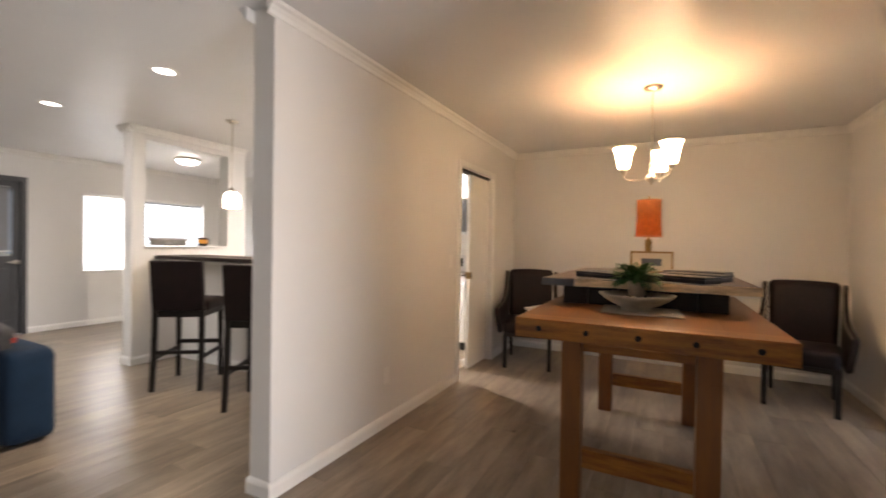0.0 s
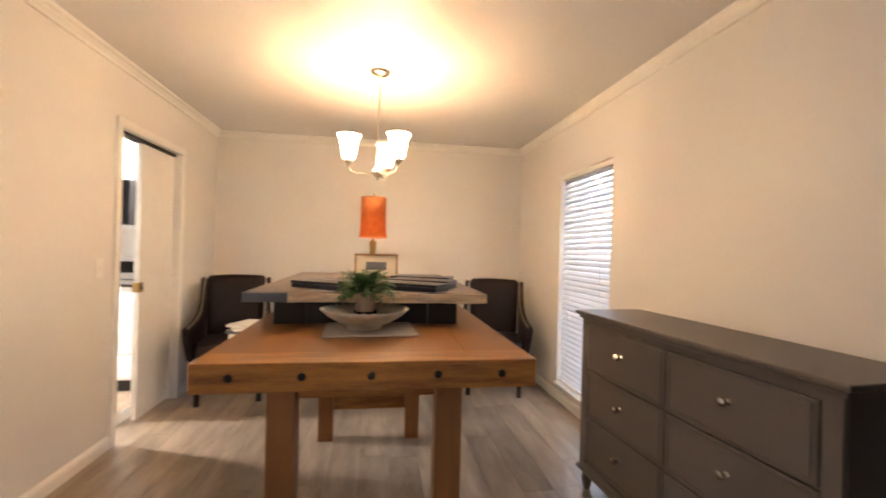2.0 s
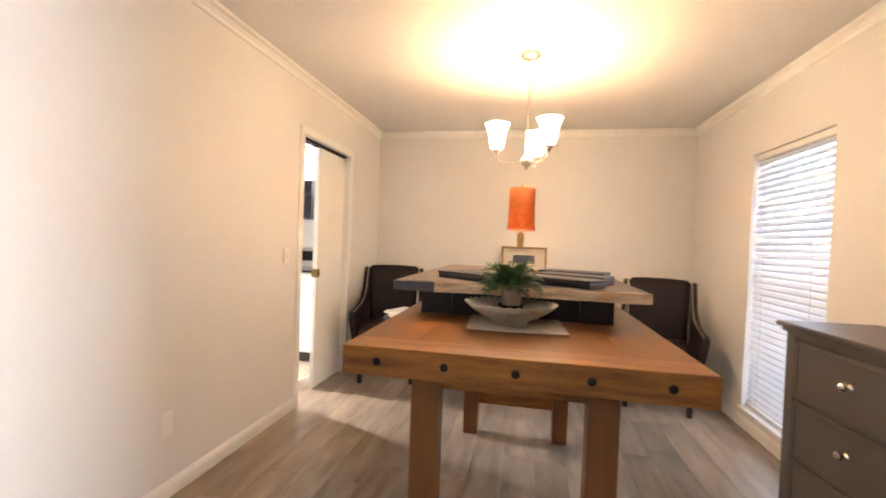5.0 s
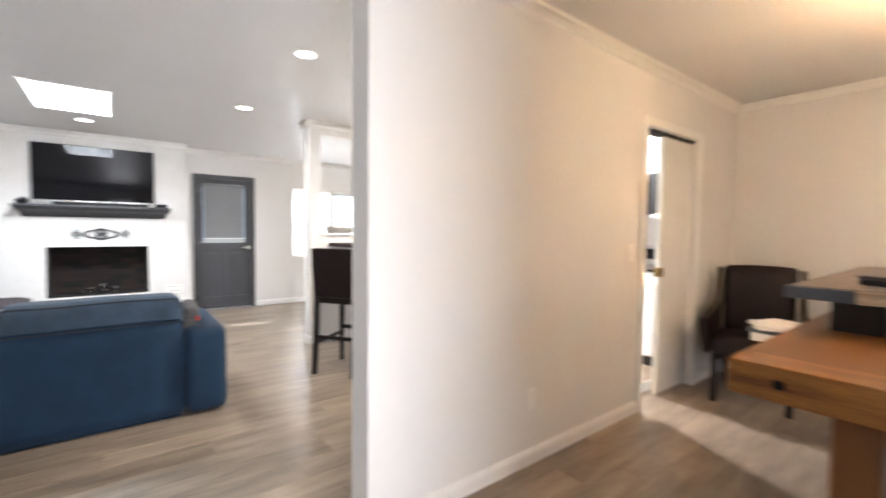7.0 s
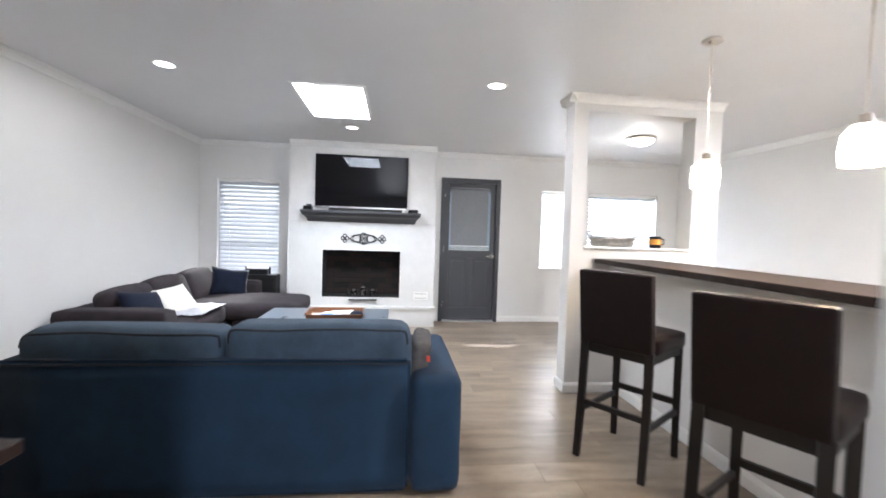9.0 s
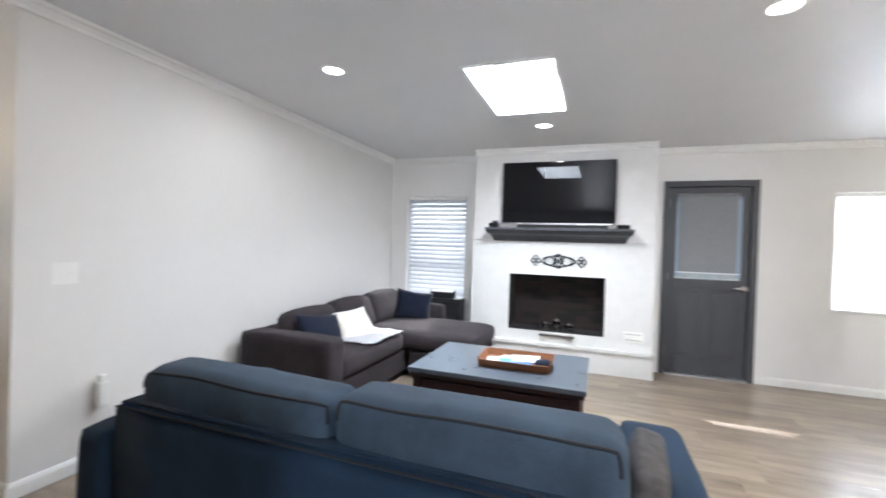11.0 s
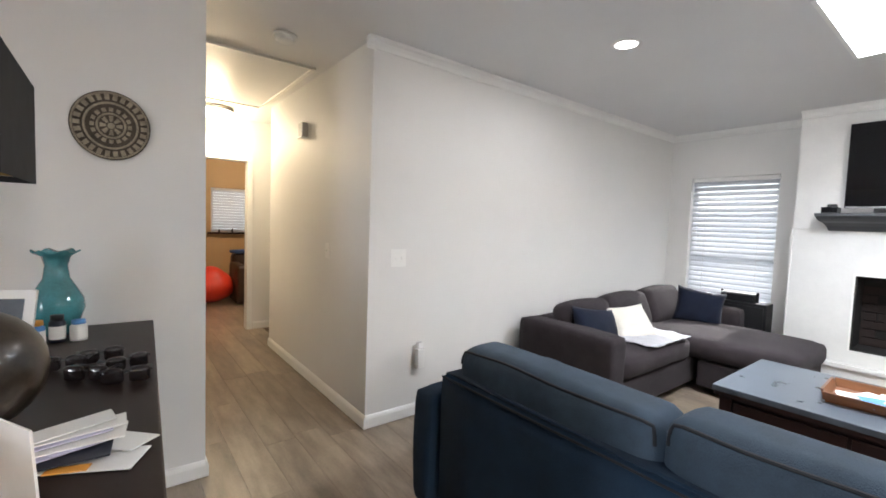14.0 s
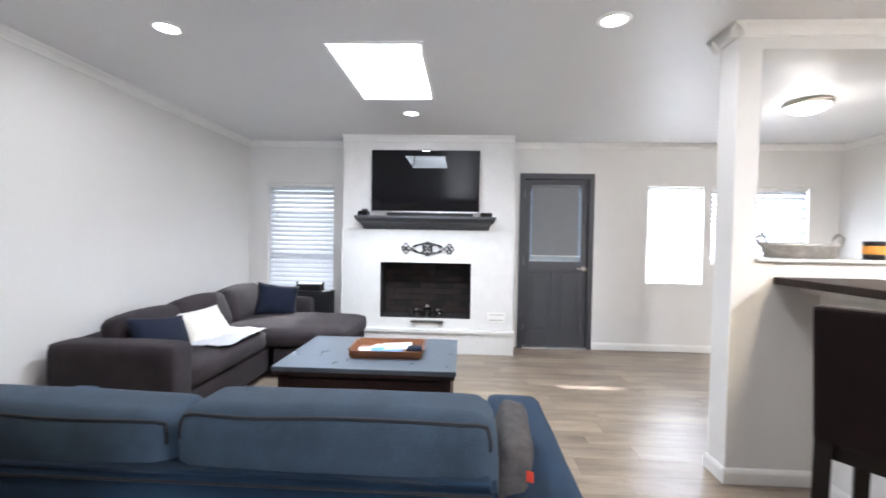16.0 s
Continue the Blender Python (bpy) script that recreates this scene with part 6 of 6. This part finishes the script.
def glasses(x, y, r):
    g = thing("sunglasses", "dark sunglasses lying folded on the console", "sunglasses", (x, y, KZ), "pairs of sunglasses")
    m = pose(x, y, KZ + 0.003, 0, 0, r) @ Matrix.Scale(0.92, 4)
    for s in (-1, 1):
        part("lens", shaped(cushion(s * 0.034 - 0.026, s * 0.034 + 0.026, -0.012, 0.010, 0, 0.044, 2.4, 0.002, 1, 5), m), SUNLENS, g)
        part("temple", shaped(sweep([(s * 0.062, 0.004, 0.034), (s * 0.06, -0.05, 0.032), (s * 0.045, -0.11, 0.01)], 0.0045, 6), m), BLACKPL, g)
    part("bridge", shaped(sweep([(-0.012, 0, 0.03), (0, 0.003, 0.034), (0.012, 0, 0.03)], 0.003, 6), m), BLACKPL, g)


for gx, gy, gr in ((-1.93, -0.74, 165), (-2.02, -0.78, 190), (-1.99, -0.60, 150), (-2.085, -0.66, 200), (-2.08, -0.53, 175)):
    glasses(gx, gy, gr + 180)
cse = single("glasses_case", cushion(-2.02, -1.88, -0.22, -0.14, KZ + 0.002, KZ + 0.03, 2.5, 0.004, 8, 5), LEATHER, "dark brown glasses case on the console", "case")

la = thing("console_lamp", "table lamp with round bronze base and black rectangular shade", "lamp", (-1.82, -0.28, KZ))
part("foot", lathe([(0, 0.001), (0.07, 0.001), (0.07, 0.015), (0.03, 0.03), (0, 0.03)], 28, (-1.82, -0.28, KZ)), BRONZE, la, "", True)
part("globe", lathe([(0.0, 0.03)] + [(0.125 * math.sin(math.pi * i / 14), 0.155 - 0.125 * math.cos(math.pi * i / 14)) for i in range(1, 14)] + [(0, 0.28)], 36, (-1.82, -0.28, KZ)), BRONZE, la, "mottled bronze glass globe", True)
part("neck", lathe([(0.02, 0.275), (0.012, 0.30), (0.01, 0.55), (0, 0.55)], 16, (-1.82, -0.28, KZ)), BRASS, la, "", True)
for span in ((-1.907, -1.905, -0.48, -0.08, 1.39, 1.62), (-1.675, -1.673, -0.48, -0.08, 1.39, 1.62), (-1.9048, -1.6752, -0.48, -0.478, 1.39, 1.62), (-1.9048, -1.6752, -0.082, -0.08, 1.39, 1.62)):
    part("shade_panel", boxes(span), BLACKSHADE, la, "black fabric shade panel")
part("shade_bar", boxes((-1.9048, -1.6752, -0.285, -0.275, 1.394, 1.40)), BRASS, la)

cs.matrix_basis = pose(-1.83, -0.45, 0, 0, 0, -2.5)

# carved wall plate
wp = thing("carved_plate", "round carved tan wall plaque with concentric pattern", "wall plaque", (-2.03, YS, 1.69))
PC = pose(-2.046, YS + 0.002, 1.702, -90, 0, 0) @ Matrix.Diagonal((0.89, 0.93, 0.93, 1))
part("disc", shaped(lathe([(0, 0.012), (0.145, 0.012), (0.152, 0.02), (0.158, 0.014), (0.158, 0), (0, 0)], 48), PC), CARVEDDARK, wp, "", True)
for r0, r1, n, h in ((0.118, 0.143, 26, 0.021), (0.066, 0.082, 16, 0.02), (0.02, 0.045, 8, 0.021)):
    for i in range(n):
        a0 = 2 * math.pi * i / n
        q = bmesh.new()
        da = 2 * math.pi / n * 0.33
        pts = [(r0 * math.cos(a0 - da), r0 * math.sin(a0 - da)), (r1 * math.cos(a0 - da * 0.8), r1 * math.sin(a0 - da * 0.8)), (r1 * math.cos(a0 + da * 0.8), r1 * math.sin(a0 + da * 0.8)), (r0 * math.cos(a0 + da), r0 * math.sin(a0 + da))]
        part("carved_petal", shaped(extrude_outline(pts, "z", 0.011, h), PC), CARVED, wp)
for r in (0.1495, 0.104, 0.055):
    part("carved_ring", shaped(lathe([(r - 0.005, 0.011), (r - 0.003, 0.022), (r + 0.003, 0.022), (r + 0.005, 0.011)], 48), PC), CARVED, wp, "", True)
part("boss", shaped(lathe([(0.015, 0.011), (0.012, 0.02), (0, 0.023)], 20), PC), CARVED, wp, "", True)

# ---- bedroom beyond the hall ----
bb = bmesh.new()
bmesh.ops.create_uvsphere(bb, u_segments=28, v_segments=16, radius=1)
for v in bb.verts:
    z = v.co.z
    v.co = Vector((v.co.x * 0.34 * (1 - 0.25 * max(0, z)), v.co.y * 0.34 * (1 - 0.25 * max(0, z)), 0.26 + z * (0.30 if z > 0 else 0.25)))
    v.co += noise.noise_vector(v.co * 5) * 0.02
    v.co.z = max(0.0, v.co.z)
bb.transform(Matrix.Translation((-3.19, -6.3, 0)))
single("beanbag", bb, RED, "bright red vinyl beanbag on the bedroom floor", "beanbag", smooth=True)
ac = thing("bedroom_chair", "dark brown armchair with a blue blanket by the bedroom wall", "armchair", (-3.85, -6.2, 0))
part("seat", cushion(-4.30, -3.57, -6.50, -5.90, 0.02, 0.45, 4, 0.01, 60), BROWNV, ac)
part("backrest", cushion(-4.30, -3.52, -6.60, -6.38, 0.30, 0.74, 4, 0.01, 61), BROWNV, ac)
part("arm", cushion(-3.62, -3.48, -6.50, -5.87, 0.02, 0.60, 4, 0.01, 62), BROWNV, ac)
single("blue_blanket", cushion(-4.00, -3.50, -6.58, -6.36, 0.742, 0.79, 3, 0.01, 63), mat("blue_blanket_fabric", (0.03, 0.07, 0.2), 0.9, var=0.2), "folded blue blanket over the armchair", "blanket")
for x, h in ((-3.42, 0.05), (-3.62, 0.07), (-3.9, 0.04)):
    single("sill_figurine", lathe([(0, 0), (0.02, 0.002), (0.012, h * 0.5), (0.018, h * 0.7), (0, h)], 10, (x, -6.97, 1.061)), BLACKPL, "small dark ornament on the bedroom sill", "ornament", "ornaments on the sill", True)

# ---- floor planks ----
PW, PL = 0.178, 1.22


def plank_mesh():
    bm = bmesh.new()
    w, l, c = PW / 2 - 0.0003, PL / 2 - 0.0003, 0.0007
    lo = [bm.verts.new((sx * w, sy * l, -0.0055)) for sx, sy in ((-1, -1), (1, -1), (1, 1), (-1, 1))]
    mid = [bm.verts.new((sx * w, sy * l, -0.0012)) for sx, sy in ((-1, -1), (1, -1), (1, 1), (-1, 1))]
    top = [bm.verts.new((sx * (w - c), sy * (l - c), 0.0)) for sx, sy in ((-1, -1), (1, -1), (1, 1), (-1, 1))]
    for u, v in ((lo, mid), (mid, top)):
        for i in range(4):
            bm.faces.new((u[i], u[(i + 1) % 4], v[(i + 1) % 4], v[i]))
    bm.faces.new(top)
    return bm


floor_ob = bpy.data.objects["floor"]
base_plank = plank_mesh()
pme = bpy.data.meshes.new("plank")
base_plank.to_mesh(pme)
base_plank.free()
pme.materials.append(PLANK)
random.seed(3)
spots = []
row = 0
x = XE + 0.1 - PW / 2
while x > XW - 0.1:
    y = YS - 0.2 - random.uniform(0, PL)
    ylo = YS - 0.15
    if HX0 - 0.1 < x < HX1 + 0.1:
        y, ylo = -7.2 - random.uniform(0, PL), -7.2
    while y < YN + 0.1 + PL / 2:
        spots.append((x, y))
        y += PL
    x -= PW
spots = [s for s in spots if s[1] + PL / 2 > -7.3]
near = sorted(spots, key=lambda s: (s[0] + 2.0) ** 2 * 0.6 + (s[1] - 1.3) ** 2)[:300]
for s in near:
    p = new("plank", pme)
    p.parent = floor_ob
    p.matrix_basis = Matrix.Translation((s[0], s[1], 0))
rest = bmesh.new()
gxx = min(q[0] for q in spots if q[1] < -5.5) - PW
nearset = set(near)
for s in spots + [(gxx - PW * i, -4.95 - j * PL) for i in range(12) for j in range(2)]:
    if s not in nearset:
        q = plank_mesh()
        q.transform(Matrix.Translation((s[0], s[1], 0)))
        tmp = bpy.data.meshes.new("tmp")
        q.to_mesh(tmp)
        q.free()
        rest.from_mesh(tmp)
        bpy.data.meshes.remove(tmp)
ro = mesh_object("planks", rest, PLANK)
ro.parent = floor_ob
ro["kind"] = "stuff"
